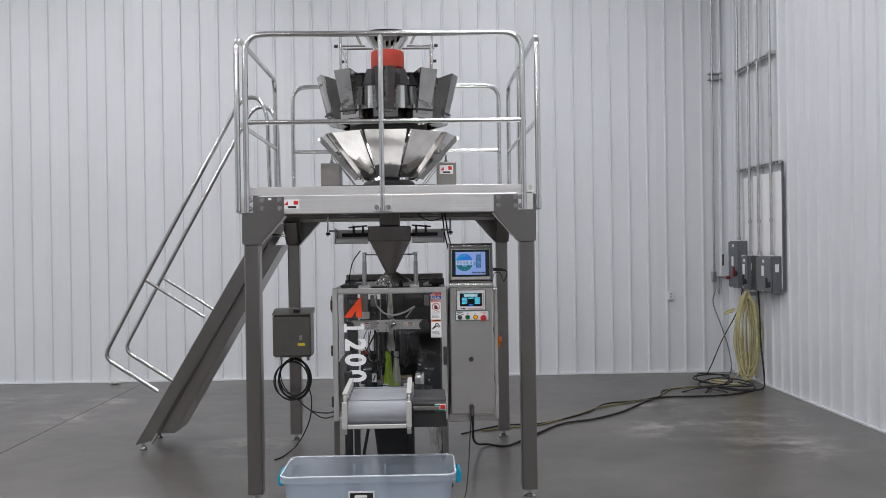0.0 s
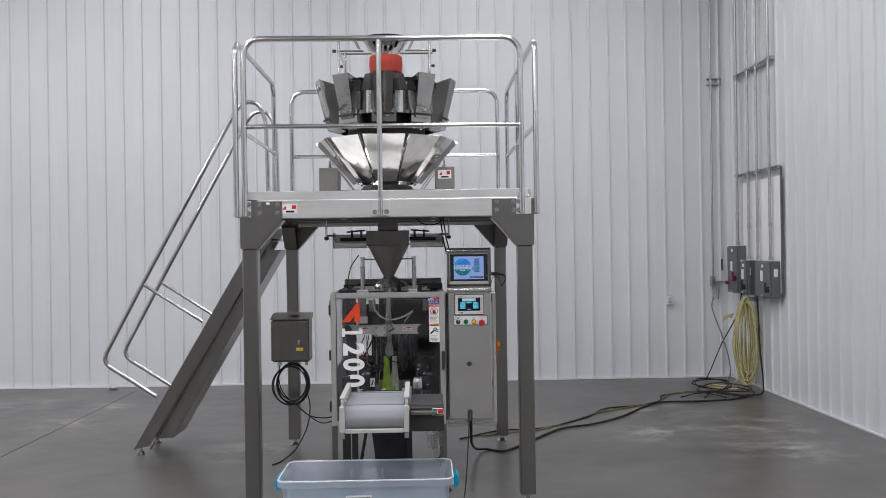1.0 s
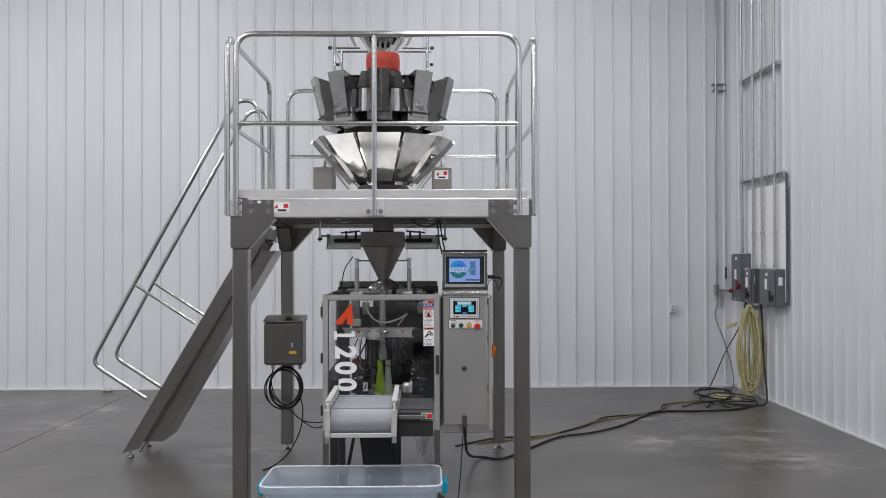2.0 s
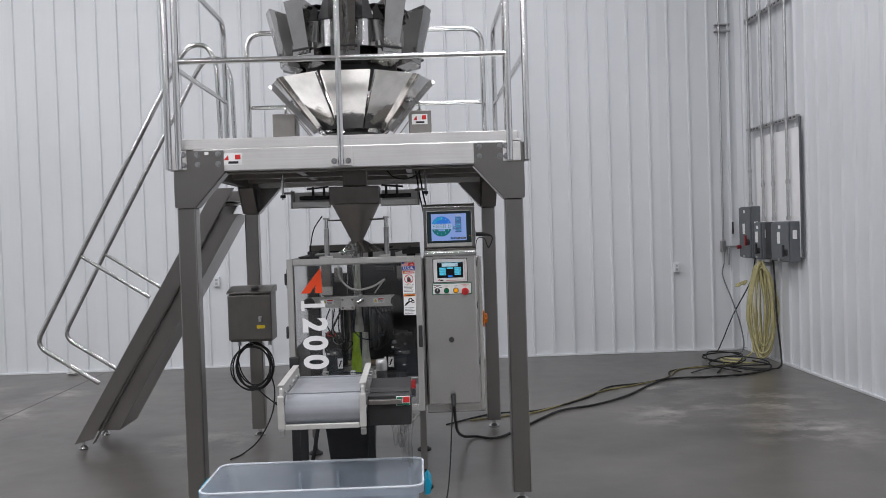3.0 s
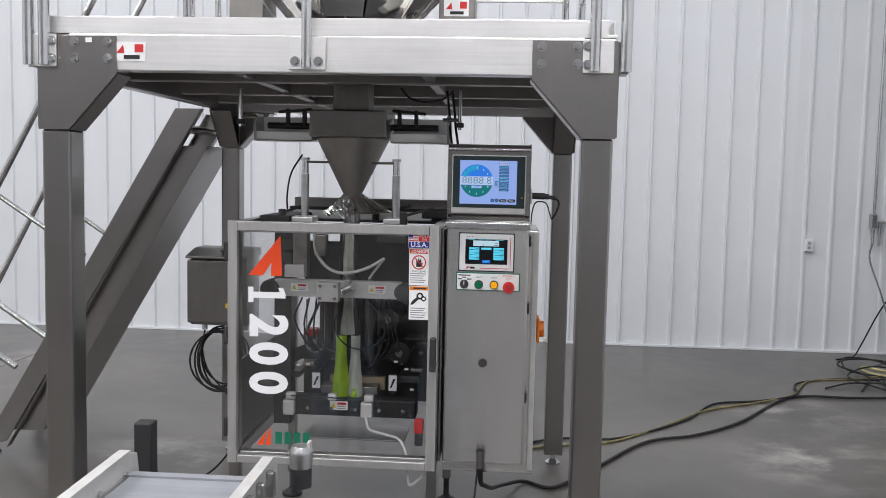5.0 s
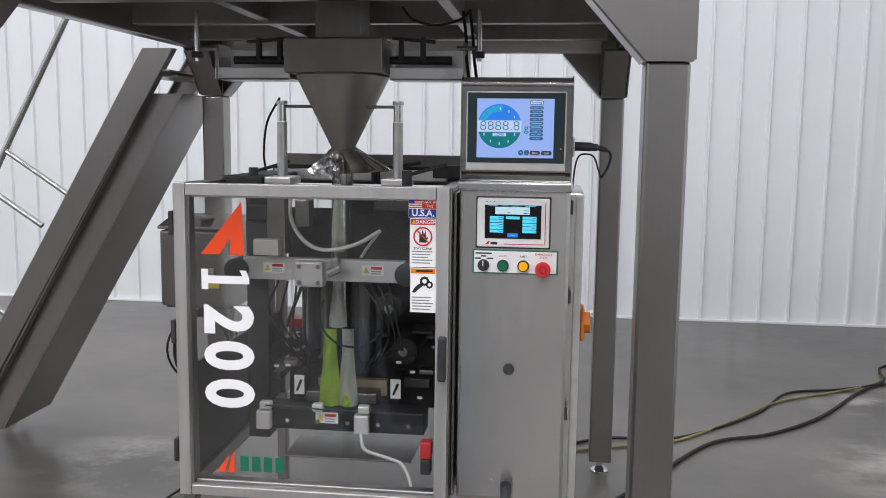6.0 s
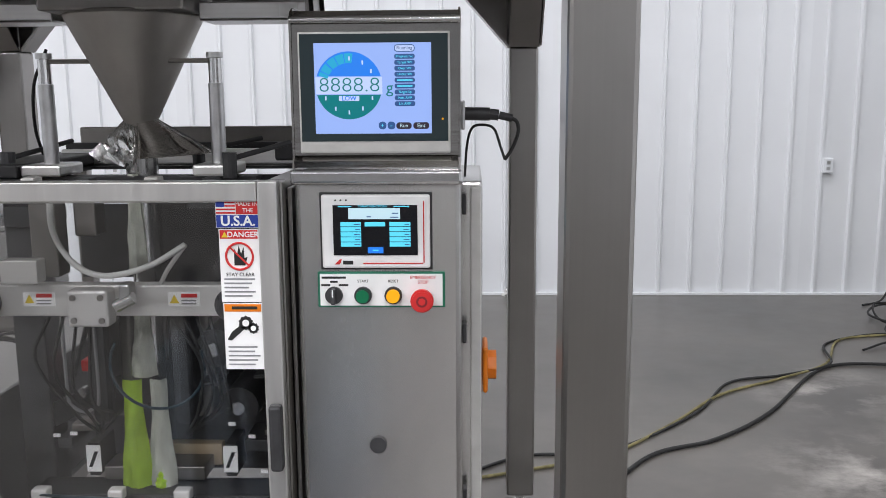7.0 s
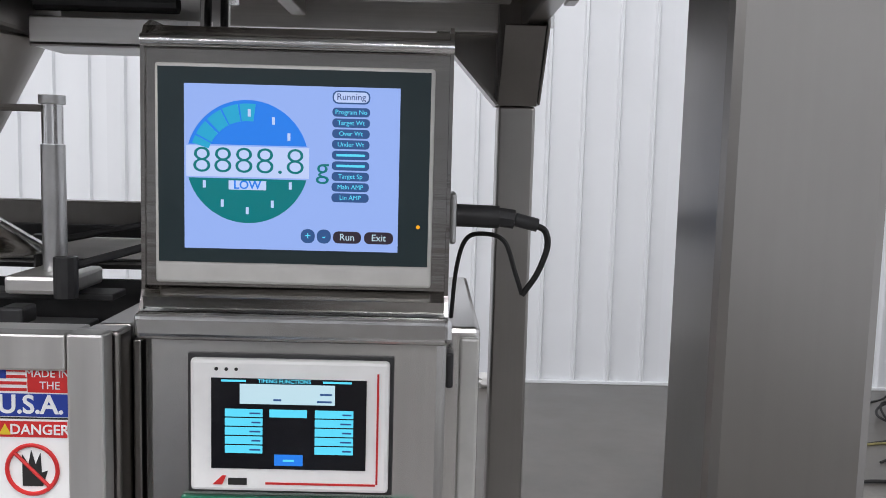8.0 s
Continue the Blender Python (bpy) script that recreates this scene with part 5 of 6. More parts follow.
for k in range(8):
    a = radians((32, 58, 88)[k]) if k < 3 else math.pi + radians(28 + 124 * (k - 3) / 4)
    part("dial_tick", box(DCX + 0.048 * math.cos(a) - 0.0014, DCX + 0.048 * math.cos(a) + 0.0014, SYD - 0.0018, SYD - 0.0014, DCZ + 0.048 * math.sin(a) - 0.0036, DCZ + 0.048 * math.sin(a) + 0.0036), LCD_BAND, frame_)
part("reading_band", box(DCX - 0.0605, DCX + 0.0605, SYD - 0.0004, SYD, DCZ - 0.0150, DCZ + 0.0150), LCD_BAND, frame_)
writing("weight_reading", "8888.8", 0.037, LCD_GREEN, frame_, (DCX + 0.001, SYD - 0.0008, DCZ), squeeze=1.12, bold=-0.0006)
writing("weight_unit", "g", 0.029, LCD_GREEN, frame_, (0.2425, SYD - 0.0006, 1.584), squeeze=1.05)
part("low_tag", box(0.150, 0.187, SYD - 0.0014, SYD - 0.0009, 1.561, 1.570), LCD_BAND, frame_)
writing("low_word", "LOW", 0.0115, LCD_BLUE, frame_, (DCX, SYD - 0.0018, 1.5655), bold=0.0002)


def key_shape(x0, x1, z0, z1, y0, y1):
    """A key on the screen with round ends."""
    rr = min(z1 - z0, x1 - x0) * 0.42
    ends = []
    for cx_, cz_, a0 in ((x1 - rr, z1 - rr, 0), (x0 + rr, z1 - rr, 90), (x0 + rr, z0 + rr, 180), (x1 - rr, z0 + rr, 270)):
        ends += [(cx_ + rr * math.cos(radians(a0 + 30 * j)), cz_ + rr * math.sin(radians(a0 + 30 * j))) for j in range(4)]
    return prism(ends, "y", y0, y1)


part("run_tag", key_shape(0.2515, 0.2885, 1.6475, 1.6605, SYD - 0.0008, SYD), LCD_KEY, frame_)
part("run_face", key_shape(0.2530, 0.2870, 1.6490, 1.6590, SYD - 0.0014, SYD - 0.0008), LCD_BAND, frame_)
writing("run_word", "Running", 0.0088, LCD_NAVY, frame_, (0.270, SYD - 0.0018, 1.6542))
words = ("Program No", "Target Wt", "Over Wt", "Under Wt", "", "", "Target Sp", "Main AMP", "Lin AMP")
for k, w_ in enumerate(words):
    zc = 1.6395 - 0.0105 * k
    part("menu_key", key_shape(0.2515, 0.2885, zc - 0.0044, zc + 0.0044, SYD - 0.0008, SYD), LCD_KEY, frame_)
    if w_:
        writing("menu_word", w_, 0.0062, LCD_CYAN, frame_, (0.270, SYD - 0.0012, zc))
    else:
        part("menu_text_bar", box(0.256, 0.284, SYD - 0.0012, SYD - 0.0008, zc - 0.0012, zc + 0.0012), LCD_CYAN, frame_)
for x0, x1, w_ in ((0.2215, 0.2355, "+"), (0.2375, 0.2515, "-")):
    part("step_key", key_shape(x0, x1, 1.5095, 1.5235, SYD - 0.0008, SYD), LCD_KEY, frame_)
    writing("step_word", w_, 0.011, LCD_CYAN, frame_, ((x0 + x1) / 2, SYD - 0.0012, 1.5165))
for x0, x1, w_ in ((0.2535, 0.2815, "Run"), (0.2845, 0.3135, "Exit")):
    part("step_key", key_shape(x0, x1, 1.5100, 1.5220, SYD - 0.0008, SYD), LCD_BROWN, frame_)
    writing("step_word", w_, 0.0095, LCD_WHITE, frame_, ((x0 + x1) / 2, SYD - 0.0012, 1.5160))
part("status_lamp", rod((0.338, DY - 0.001, 1.528), (0.338, DY, 1.528), 0.002, 10), AMBER, frame_)
# plug and lead at the console's side
sock = part("side_socket", box(0.371, 0.378, 5.955, 6.005, 1.505, 1.560, 0.003), CAST, display)
part("plug_body", rod((0.378, 5.98, 1.535), (0.425, 5.98, 1.534), 0.0125, 16), BLACK, sock, smooth=True)
part("plug_nut", rod((0.425, 5.98, 1.534), (0.442, 5.98, 1.532), 0.0105, 8), BLACK, sock)
part("plug_strain_relief", rod((0.443, 5.98, 1.532), (0.468, 5.98, 1.526), 0.0075, 10), BLACK, sock, smooth=True)
part("plug_lead", tube(curve_through([(0.466, 5.98, 1.526), (0.477, 5.98, 1.519), (0.480, 5.985, 1.500), (0.470, 5.99, 1.470), (0.455, 5.995, 1.446)]), 0.0036, 8), RUBBER, sock, smooth=True)
part("thin_lead", tube(curve_through([(0.455, 5.995, 1.446), (0.447, 5.998, 1.470), (0.434, 6.0, 1.505), (0.412, 6.005, 1.513), (0.391, 6.01, 1.506), (0.381, 6.02, 1.47), (0.377, 6.04, 1.41)]), 0.0026, 6), RUBBER, sock, smooth=True)
for dx, dz in ((0.0, 0.0), (0.022, 0.015)):
    line = curve_through([(0.072 + dx, 6.097, 1.62), (0.060 + dx, 6.16, 1.70 + dz), (0.042 + dx, 6.24, 1.79 + dz), (0.034 + dx, 6.28, 1.87), (0.022 + dx, 6.30, 1.955)])
    tagged(part("top_cable", tube(line, 0.005, 8), RUBBER, smooth=True), "black cable rising from behind the display to the platform", "cable", group="display cables")

# ---- take-away conveyor ----
KX0, KX1, KF, KB, KT = -0.520, -0.205, 3.95, 4.44, 0.985
conveyor = thing("takeaway_conveyor", "short belt conveyor with pale side plates and black drive", "conveyor", ((KX0 + KX1) / 2, KF, 0))
for x in (KX0, KX1):
    out = [(KF, KT - 0.075), (KF, KT - 0.012), (KF + 0.012, KT), (KB - 0.05, KT + 0.012), (KB, KT - 0.005), (KB + 0.01, KT - 0.05), (KB - 0.02, KT - 0.085)]
    sp = part("side_plate", prism(out, "x", x - 0.006, x + 0.006, 0.002), WHITE_ALU, conveyor)
    part("top_flange", prism([(KF + 0.004, KT), (KB - 0.05, KT + 0.0125), (KB - 0.05, KT + 0.016), (KF + 0.004, KT + 0.004)], "x", x - 0.012, x + 0.012), WHITE_ALU, sp)
    part("end_upright", box(x - 0.013, x + 0.013, KF - 0.014, KF - 0.001, KT - 0.165, KT - 0.035, 0.004), WHITE_ALU, sp)
    part("end_upright_tip", box(x - 0.011, x + 0.011, KF - 0.012, KF + 0.001, KT - 0.195, KT - 0.167, 0.004), CAST, sp)
    o = -1 if x == KX0 else 1
    for k in range(4):
        yb = KF + 0.06 + 0.12 * k
        part("plate_bolt", rod((x + o * 0.006, yb, KT - 0.035), (x + o * 0.016, yb, KT - 0.035), 0.009, 6), POLISHED, sp)
        part("plate_bolt", rod((x - o * 0.006, yb, KT - 0.03), (x - o * 0.012, yb, KT - 0.03), 0.006, 8), POLISHED, sp)
RB = 0.060
belt = []
zc = KT - 0.045 - RB
for a in np.linspace(math.pi / 2, 3 * math.pi / 2, 18):
    belt.append((KF + RB + 0.006 + RB * math.cos(a), zc + RB * math.sin(a)))
for a in np.linspace(-math.pi / 2, math.pi / 2, 10):
    belt.append((KB - 0.06 + 0.05 * math.cos(a), zc + 0.014 + 0.05 * math.sin(a)))
part("belt", prism(belt, "x", KX0 + 0.012, KX1 - 0.012), BELT, conveyor, "grey fabric conveyor belt", True)
part("belt_edge_strip", box(KX0 + 0.008, KX1 - 0.008, KF + 0.075, KF + 0.090, KT - 0.044, KT - 0.041), BELT, conveyor)
part("cross_bar", box(KX0 + 0.014, KX1 - 0.014, KF - 0.010, KF + 0.006, KT - 0.168, KT - 0.148, 0.003), WHITE_ALU, conveyor, "pale bar across the belt end")
part("wear_strip", box(KX0 + 0.008, KX1 - 0.008, KB - 0.055, KB - 0.03, KT - 0.046, KT - 0.037), BELT, conveyor)
part("roller_pin", rod((KX0 - 0.012, KF + 0.072, zc), (KX1 + 0.012, KF + 0.072, zc), 0.012, 14), POLISHED, conveyor, smooth=True)
for x in (KX0 + 0.03, KX1 + 0.005):
    l = part("stand_leg", box(x - 0.016, x + 0.016, 4.34, 4.372, 0.0, 0.80, 0.003), BLACK_PAINT, conveyor, "black square stand leg")
    part("stand_foot", box(x - 0.02, x + 0.02, 4.30, 4.80, 0.0, 0.03, 0.004), BLACK_PAINT, l)
part("stand_brace", rod((KX0 + 0.10, 4.40, 0.80), (KX0 + 0.03, 4.36, 0.42), 0.009, 8), BLACK_PAINT, conveyor)
part("stand_post", box(KX0 - 0.055, KX0 - 0.012, 4.56, 4.60, 0.0, 1.010, 0.004), BLACK_PAINT, conveyor)
hop = [(KX0 + 0.11, 0.80), (KX1 + 0.02, 0.80), (KX1 - 0.01, 0.30), (KX0 + 0.17, 0.30)]
part("drop_guard", prism(hop, "y", 4.38, 4.62, 0.004), BLACK_PAINT, conveyor, "black sheet guard")
drive = part("drive_box", box(KX1 + 0.016, KX1 + 0.185, KF + 0.045, KF + 0.30, KT - 0.175, KT - 0.055, 0.005), BLACK_PAINT, conveyor, "black drive box")
part("drive_lid", prism([(KF + 0.10, KT - 0.054), (KF + 0.33, KT - 0.054), (KF + 0.33, KT - 0.034), (KF + 0.12, KT - 0.038)], "x", KX1 + 0.02, KX1 + 0.185, 0.003), BLACK_PAINT, drive)
part("drive_slot", box(KX1 + 0.02, KX1 + 0.15, KF + 0.020, KF + 0.044, KT - 0.088, KT - 0.070, 0.002), DARK_STEEL, drive)
lab = part("drive_label", box(KX1 + 0.128, KX1 + 0.182, KF + 0.036, KF + 0.0395, KT - 0.096, KT - 0.060), LABEL, drive, "white green and red label")
part("label_block", box(KX1 + 0.155, KX1 + 0.180, KF + 0.034, KF + 0.036, KT - 0.085, KT - 0.063), RED, lab)
part("label_block", box(KX1 + 0.130, KX1 + 0.153, KF + 0.034, KF + 0.036, KT - 0.072, KT - 0.063), GREEN, lab)
part("label_block", box(KX1 + 0.130, KX1 + 0.180, KF + 0.034, KF + 0.036, KT - 0.095, KT - 0.088), GREEN, lab)
mot = part("gear_motor", lathe([(0.0, KT - 0.075), (0.024, KT - 0.075), (0.024, KT - 0.032), (0.0, KT - 0.032)], (KX1 + 0.052, KB + 0.03), 24), BLACK, conveyor, "small motor with black base", True)
part("motor_can", lathe([(0.0, KT - 0.031), (0.025, KT - 0.031), (0.026, KT + 0.0), (0.025, KT + 0.008), (0.020, KT + 0.018), (0.0, KT + 0.020)], (KX1 + 0.052, KB + 0.03), 24), CAST, mot, "bright metal can", True)
part("motor_tab", box(KX1 + 0.066, KX1 + 0.074, KB + 0.02, KB + 0.04, KT + 0.005, KT + 0.028, 0.002), WHITE_ALU, mot)
for k in range(5):
    yb = KF + 0.10 + 0.075 * k
    part("tension_bracket", box(KX1 + 0.006, KX1 + 0.022, yb, yb + 0.02, KT - 0.06 + 0.008 * (k % 2), KT - 0.005, 0.003), CAST, conveyor)


def hanging_wrap(x0, x1, y, z0, z1, seed, n=26, rows=16):
    """Clear film gathered at the top, falling in long upright folds."""
    bm = bmesh.new()
    grid = []
    for j in range(rows + 1):
        v = j / rows
        row = []
        for i in range(n + 1):
            u = i / n
            wide = 0.75 + 0.25 * math.sin(2.5 * v + seed)
            xx = (x0 + x1) / 2 + (u - 0.5) * (x1 - x0) * wide + 0.010 * noise.noise((u * 4, v * 3, seed))
            yy = y + 0.016 * math.sin(u * 19 + seed + 1.2 * v) + 0.022 * noise.noise((u * 3 + seed, v * 2.2, 2.0))
            row.append(bm.verts.new((xx, yy, z1 + (z0 - z1) * v + 0.03 * v * noise.noise((u * 6, seed, 0.5)))))
        grid.append(row)
    for a, b in zip(grid, grid[1:]):
        for i in range(n):
            bm.faces.new((a[i], a[i + 1], b[i + 1], b[i]))
    bmesh.ops.solidify(bm, geom=bm.faces[:], thickness=0.0008)
    return bm


wrap = thing("clear_film_bundle", "clear plastic wrap hanging in folds under the conveyor drive", "plastic film", (KX1 + 0.15, KF + 0.3, 0.5))
part("film_fold", hanging_wrap(KX1 + 0.115, KX1 + 0.205, KF + 0.25, 0.60, KT - 0.176, 3.0), WRAP, wrap, smooth=True)
part("film_fold", hanging_wrap(KX1 + 0.09, KX1 + 0.17, KF + 0.29, 0.66, KT - 0.176, 8.0), WRAP, wrap, smooth=True)

# ---- storage bin ----
storage_bin = thing("storage_bin", "translucent blue-white plastic storage bin with teal latches", "storage bin", (-0.42, 4.06, 0))
ZR = 0.605


def bin_ring(inset, z, r=0.05):
    x0, x1, y0, y1 = -0.832 + inset, 0.022 - inset, 3.845 + inset, 4.275 - inset
    out = []
    for cx_, cy_, a0 in ((x1 - r, y1 - r, 0), (x0 + r, y1 - r, 90), (x0 + r, y0 + r, 180), (x1 - r, y0 + r, 270)):
        for k in range(5):
            a = radians(a0 + 90 * k / 4)
            out.append((cx_ + r * math.cos(a), cy_ + r * math.sin(a), z))
    return out


def bin_shell():
    bm = bmesh.new()
    steps = [(0.075, 0.012), (0.055, 0.010), (0.045, 0.03), (0.022, ZR - 0.05), (0.018, ZR - 0.028), (0.0, ZR - 0.026), (0.0, ZR), (0.006, ZR), (0.012, ZR - 0.006), (0.028, ZR - 0.05), (0.051, 0.036), (0.075, 0.020)]
    rings = [[bm.verts.new(p) for p in bin_ring(i, z)] for i, z in steps]
    for a, b in zip(rings, rings[1:]):
        for k in range(len(a)):
            j = (k + 1) % len(a)
            bm.faces.new((a[k], a[j], b[j], b[k]))
    bm.faces.new(rings[0])
    bm.faces.new(rings[-1])
    return bm


# rim tube added, whiter than the tub to paint the highlight along the edge
rim_line = bin_ring(0.004, ZR + 0.003)
part("bin_rim", tube(rim_line + rim_line[:1], 0.0055, 8), BIN_RIM, storage_bin, "rolled rim in whiter plastic, its highlight put into the colour", True)
part("tub", bin_shell(), BIN, storage_bin, "translucent tub", True)
for x, s in ((-0.832, -1), (0.022, 1)):
    lt = [(x + s * 0.002, ZR - 0.075), (x + s * 0.024, ZR - 0.07), (x + s * 0.030, ZR - 0.03), (x + s * 0.016, ZR - 0.004), (x + s * 0.002, ZR - 0.018)]
    part("latch", prism(lt, "y", 3.99, 4.11, 0.004), TEAL, storage_bin, "teal snap latch")
for x in (-0.80, -0.50, -0.34, -0.04):
    part("bin_rib", box(x - 0.006, x + 0.006, 4.232, 4.238, 0.2, ZR - 0.03, 0.001), BIN, storage_bin)
bl = part("bin_label", box(-0.50, -0.375, 3.858, 3.8625, ZR - 0.16, ZR - 0.070), LABEL, storage_bin, "white label with dark printing")
part("label_block", box(-0.493, -0.382, 3.856, 3.858, ZR - 0.105, ZR - 0.078), BLACK_TEXT, bl)
part("label_block", box(-0.47, -0.41, 3.854, 3.856, ZR - 0.10, ZR - 0.088), LABEL, bl)

# ---- junction box and cable coil on the back leg ----
jb = thing("junction_box", "grey steel junction box on the back platform leg", "junction box", (-1.25, 7.2, 0.78))
part("box_body", box(-1.405, -1.095, 7.20, 7.436, 0.775, 1.135, 0.006), BOX_STEEL, jb)
part("box_lid", box(-1.412, -1.088, 7.165, 7.197, 0.79, 1.128, 0.008), BOX_STEEL, jb)
part("box_hood", prism([(7.15, 1.137), (7.15, 1.150), (7.30, 1.185), (7.436, 1.185), (7.436, 1.137)], "x", -1.415, -1.085, 0.003), BOX_STEEL, jb)
part("box_latch", box(-1.185, -1.160, 7.150, 7.1645, 0.925, 0.965, 0.003), CAST, jb)
part("box_label", box(-1.20, -1.140, 7.162, 7.1645, 0.875, 0.900), YELLOW, jb, "small yellow label")
part("hood_tag", box(-1.24, -1.19, 7.20, 7.26, 1.172, 1.18), BLACK, jb)
for x in (-1.36, -1.25, -1.13):
    part("cable_gland", rod((x, 7.30, 0.735), (x, 7.30, 0.775), 0.014, 10), CAST, jb)
coil = thing("cable_coil", "black cable hung in loose coils below the junction box", "cable", (-1.25, 7.25, 0.42))
for k in range(6):
    rx, rz = 0.125 + 0.012 * (k % 3), 0.155 + 0.010 * ((k * 2) % 3)
    cx_, cz = -1.255 + 0.014 * math.sin(k * 2.1), 0.575 + 0.012 * math.cos(k * 1.7)
    loop = [(cx_ + rx * math.cos(a), 7.30 - 0.012 * k + 0.02 * math.sin(2 * a + k), cz + rz * math.sin(a)) for a in np.linspace(0, 2 * math.pi, 29)]
    part("cable_loop", tube(loop, 0.0055, 7), RUBBER, coil, smooth=True)
part("cable_tail", tube(curve_through([(-1.14, 7.28, 0.55), (-1.10, 7.25, 0.40), (-1.12, 7.22, 0.22), (-1.20, 7.1, 0.06), (-1.28, 6.9, 0.008), (-1.34, 6.75, 0.007)]), 0.0055, 7), RUBBER, coil, smooth=True)
part("cable_tail", tube(curve_through([(-1.25, 7.26, 0.43), (-1.10, 7.15, 0.33), (-0.95, 6.95, 0.34), (-0.83, 6.6, 0.42), (-0.775, 6.4, 0.50)]), 0.0055, 7), RUBBER, coil, smooth=True)
part("cable_tail", tube(curve_through([(-1.36, 7.30, 0.73), (-1.37, 7.29, 0.62), (-1.33, 7.28, 0.50), (-1.2, 7.2, 0.40), (-1.0, 7.0, 0.30), (-0.86, 6.7, 0.36), (-0.775, 6.45, 0.47)]), 0.005, 7), RUBBER, coil, smooth=True)

# ---- corner with switches, conduits and hoses ----
WX = EAST - 0.027
board = tagged(part("backing_board", box(WX - 0.022, WX - 0.001, 9.44, 10.60, 1.17, 2.50, 0.003), WHITE), "white board behind the conduits on the wall", "board")
part("board_edge", box(WX - 0.026, WX - 0.001, 9.425, 9.438, 1.17, 2.60, 0.002), GREY_BOX, board, "dark channel edge")


def strut(z, y0, y1):
    bm = box(WX - 0.045, WX - 0.002, y0, y1, z - 0.021, z + 0.021, 0.002)
    s = tagged(part("strut_channel", bm, CAST), "grey slotted steel channel fixed across the wall ribs", "bracket", group="strut channels")
    n = int((y1 - y0) / 0.09)
    for k in range(n):
        part("slot", box(WX - 0.0475, WX - 0.0455, y0 + 0.03 + 0.09 * k, y0 + 0.075 + 0.09 * k, z - 0.007, z + 0.007), BLACK_TEXT, s)
    return s


strut(3.86, 9.60, 10.82)
strut(2.60, 9.44, 10.74)
for y, z0 in ((10.68, 1.73), (10.30, 1.55), (10.02, 1.55), (9.64, 1.55)):
    c = tagged(part("conduit", tube([(WX - 0.064, y, z0), (WX - 0.064, y, ROOF - 0.005)], 0.0165, 14), CAST, smooth=True), "grey steel conduit running up the wall to the ceiling", "conduit", group="wall conduits")
    for z in (2.60, 3.86):
        part("conduit_clamp", box(WX - 0.087, WX - 0.046, y - 0.024, y + 0.024, z - 0.014, z + 0.014, 0.003), CAST, c)
    part("conduit_coupling", rod((WX - 0.064, y, z0 + 0.38), (WX - 0.064, y, z0 + 0.42), 0.022, 14), CAST, c)
    part("conduit_connector", rod((WX - 0.064, y, z0), (WX - 0.064, y, z0 + 0.04), 0.024, 8), CAST, c)


def disconnect(y0, y1, z0, z1, red, label):
    t = thing("disconnect_switch", label, "electrical switch", (WX - 0.06, (y0 + y1) / 2, z0), group="disconnect switches")
    part("switch_body", box(WX - 0.125, WX - 0.024, y0, y1, z0, z1, 0.008), GREY_BOX, t)
    part("switch_cover", box(WX - 0.145, WX - 0.1265, y0 + 0.012, y1 - 0.012, z0 + 0.012, z1 - 0.012, 0.006), GREY_BOX, t)
    ym, zm = (y0 + y1) / 2, (z0 + z1) / 2
    hub = part("lever_hub", rod((WX - 0.170, y0 + 0.05, zm - 0.11), (WX - 0.146, y0 + 0.05, zm - 0.11), 0.032, 16), BLACK, t)
    part("switch_lever", box(WX - 0.195, WX - 0.171, y0 + 0.035, y0 + 0.062, zm - 0.15, zm - 0.03, 0.006), DARK_RED if red else BLACK, hub, "dark red lever" if red else "black lever")
    if red:
        part("lever_tip", rod((WX - 0.190, y1 - 0.06, zm - 0.17), (WX - 0.146, y1 - 0.06, zm - 0.17), 0.022, 12), DARK_RED, t)
    # front faces the room; its near end carries the printed plates
    part("switch_label", box(WX - 0.1475, WX - 0.1455, ym - 0.02, ym + 0.05, zm - 0.02, zm + 0.10), LABEL, t)
    part("switch_label", box(WX - 0.1475, WX - 0.1455, ym - 0.035, ym + 0.02, z1 - 0.075, z1 - 0.04), LABEL, t)
    part("switch_label", box(WX - 0.10, WX - 0.055, y0 - 0.002, y0, zm + 0.03, zm + 0.12), LABEL, t)
    part("cover_latch", box(WX - 0.16, WX - 0.1455, ym - 0.02, ym + 0.02, z0 + 0.012, z0 + 0.035, 0.003), CAST, t)
    return t


disconnect(10.50, 10.86, 1.13, 1.72, True, "grey steel disconnect switch with a dark red lever")
disconnect(10.19, 10.40, 1.13, 1.54, False, "grey steel disconnect switch with a black lever")
disconnect(9.46, 9.92, 1.12, 1.54, False, "wide grey steel disconnect switch with a black lever")
# black box between the switches
tagged(part("switch_link", box(WX - 0.11, WX - 0.03, 9.99, 10.15, 1.14, 1.54, 0.01), BLACK), "black box between the disconnect switches", "electrical box")

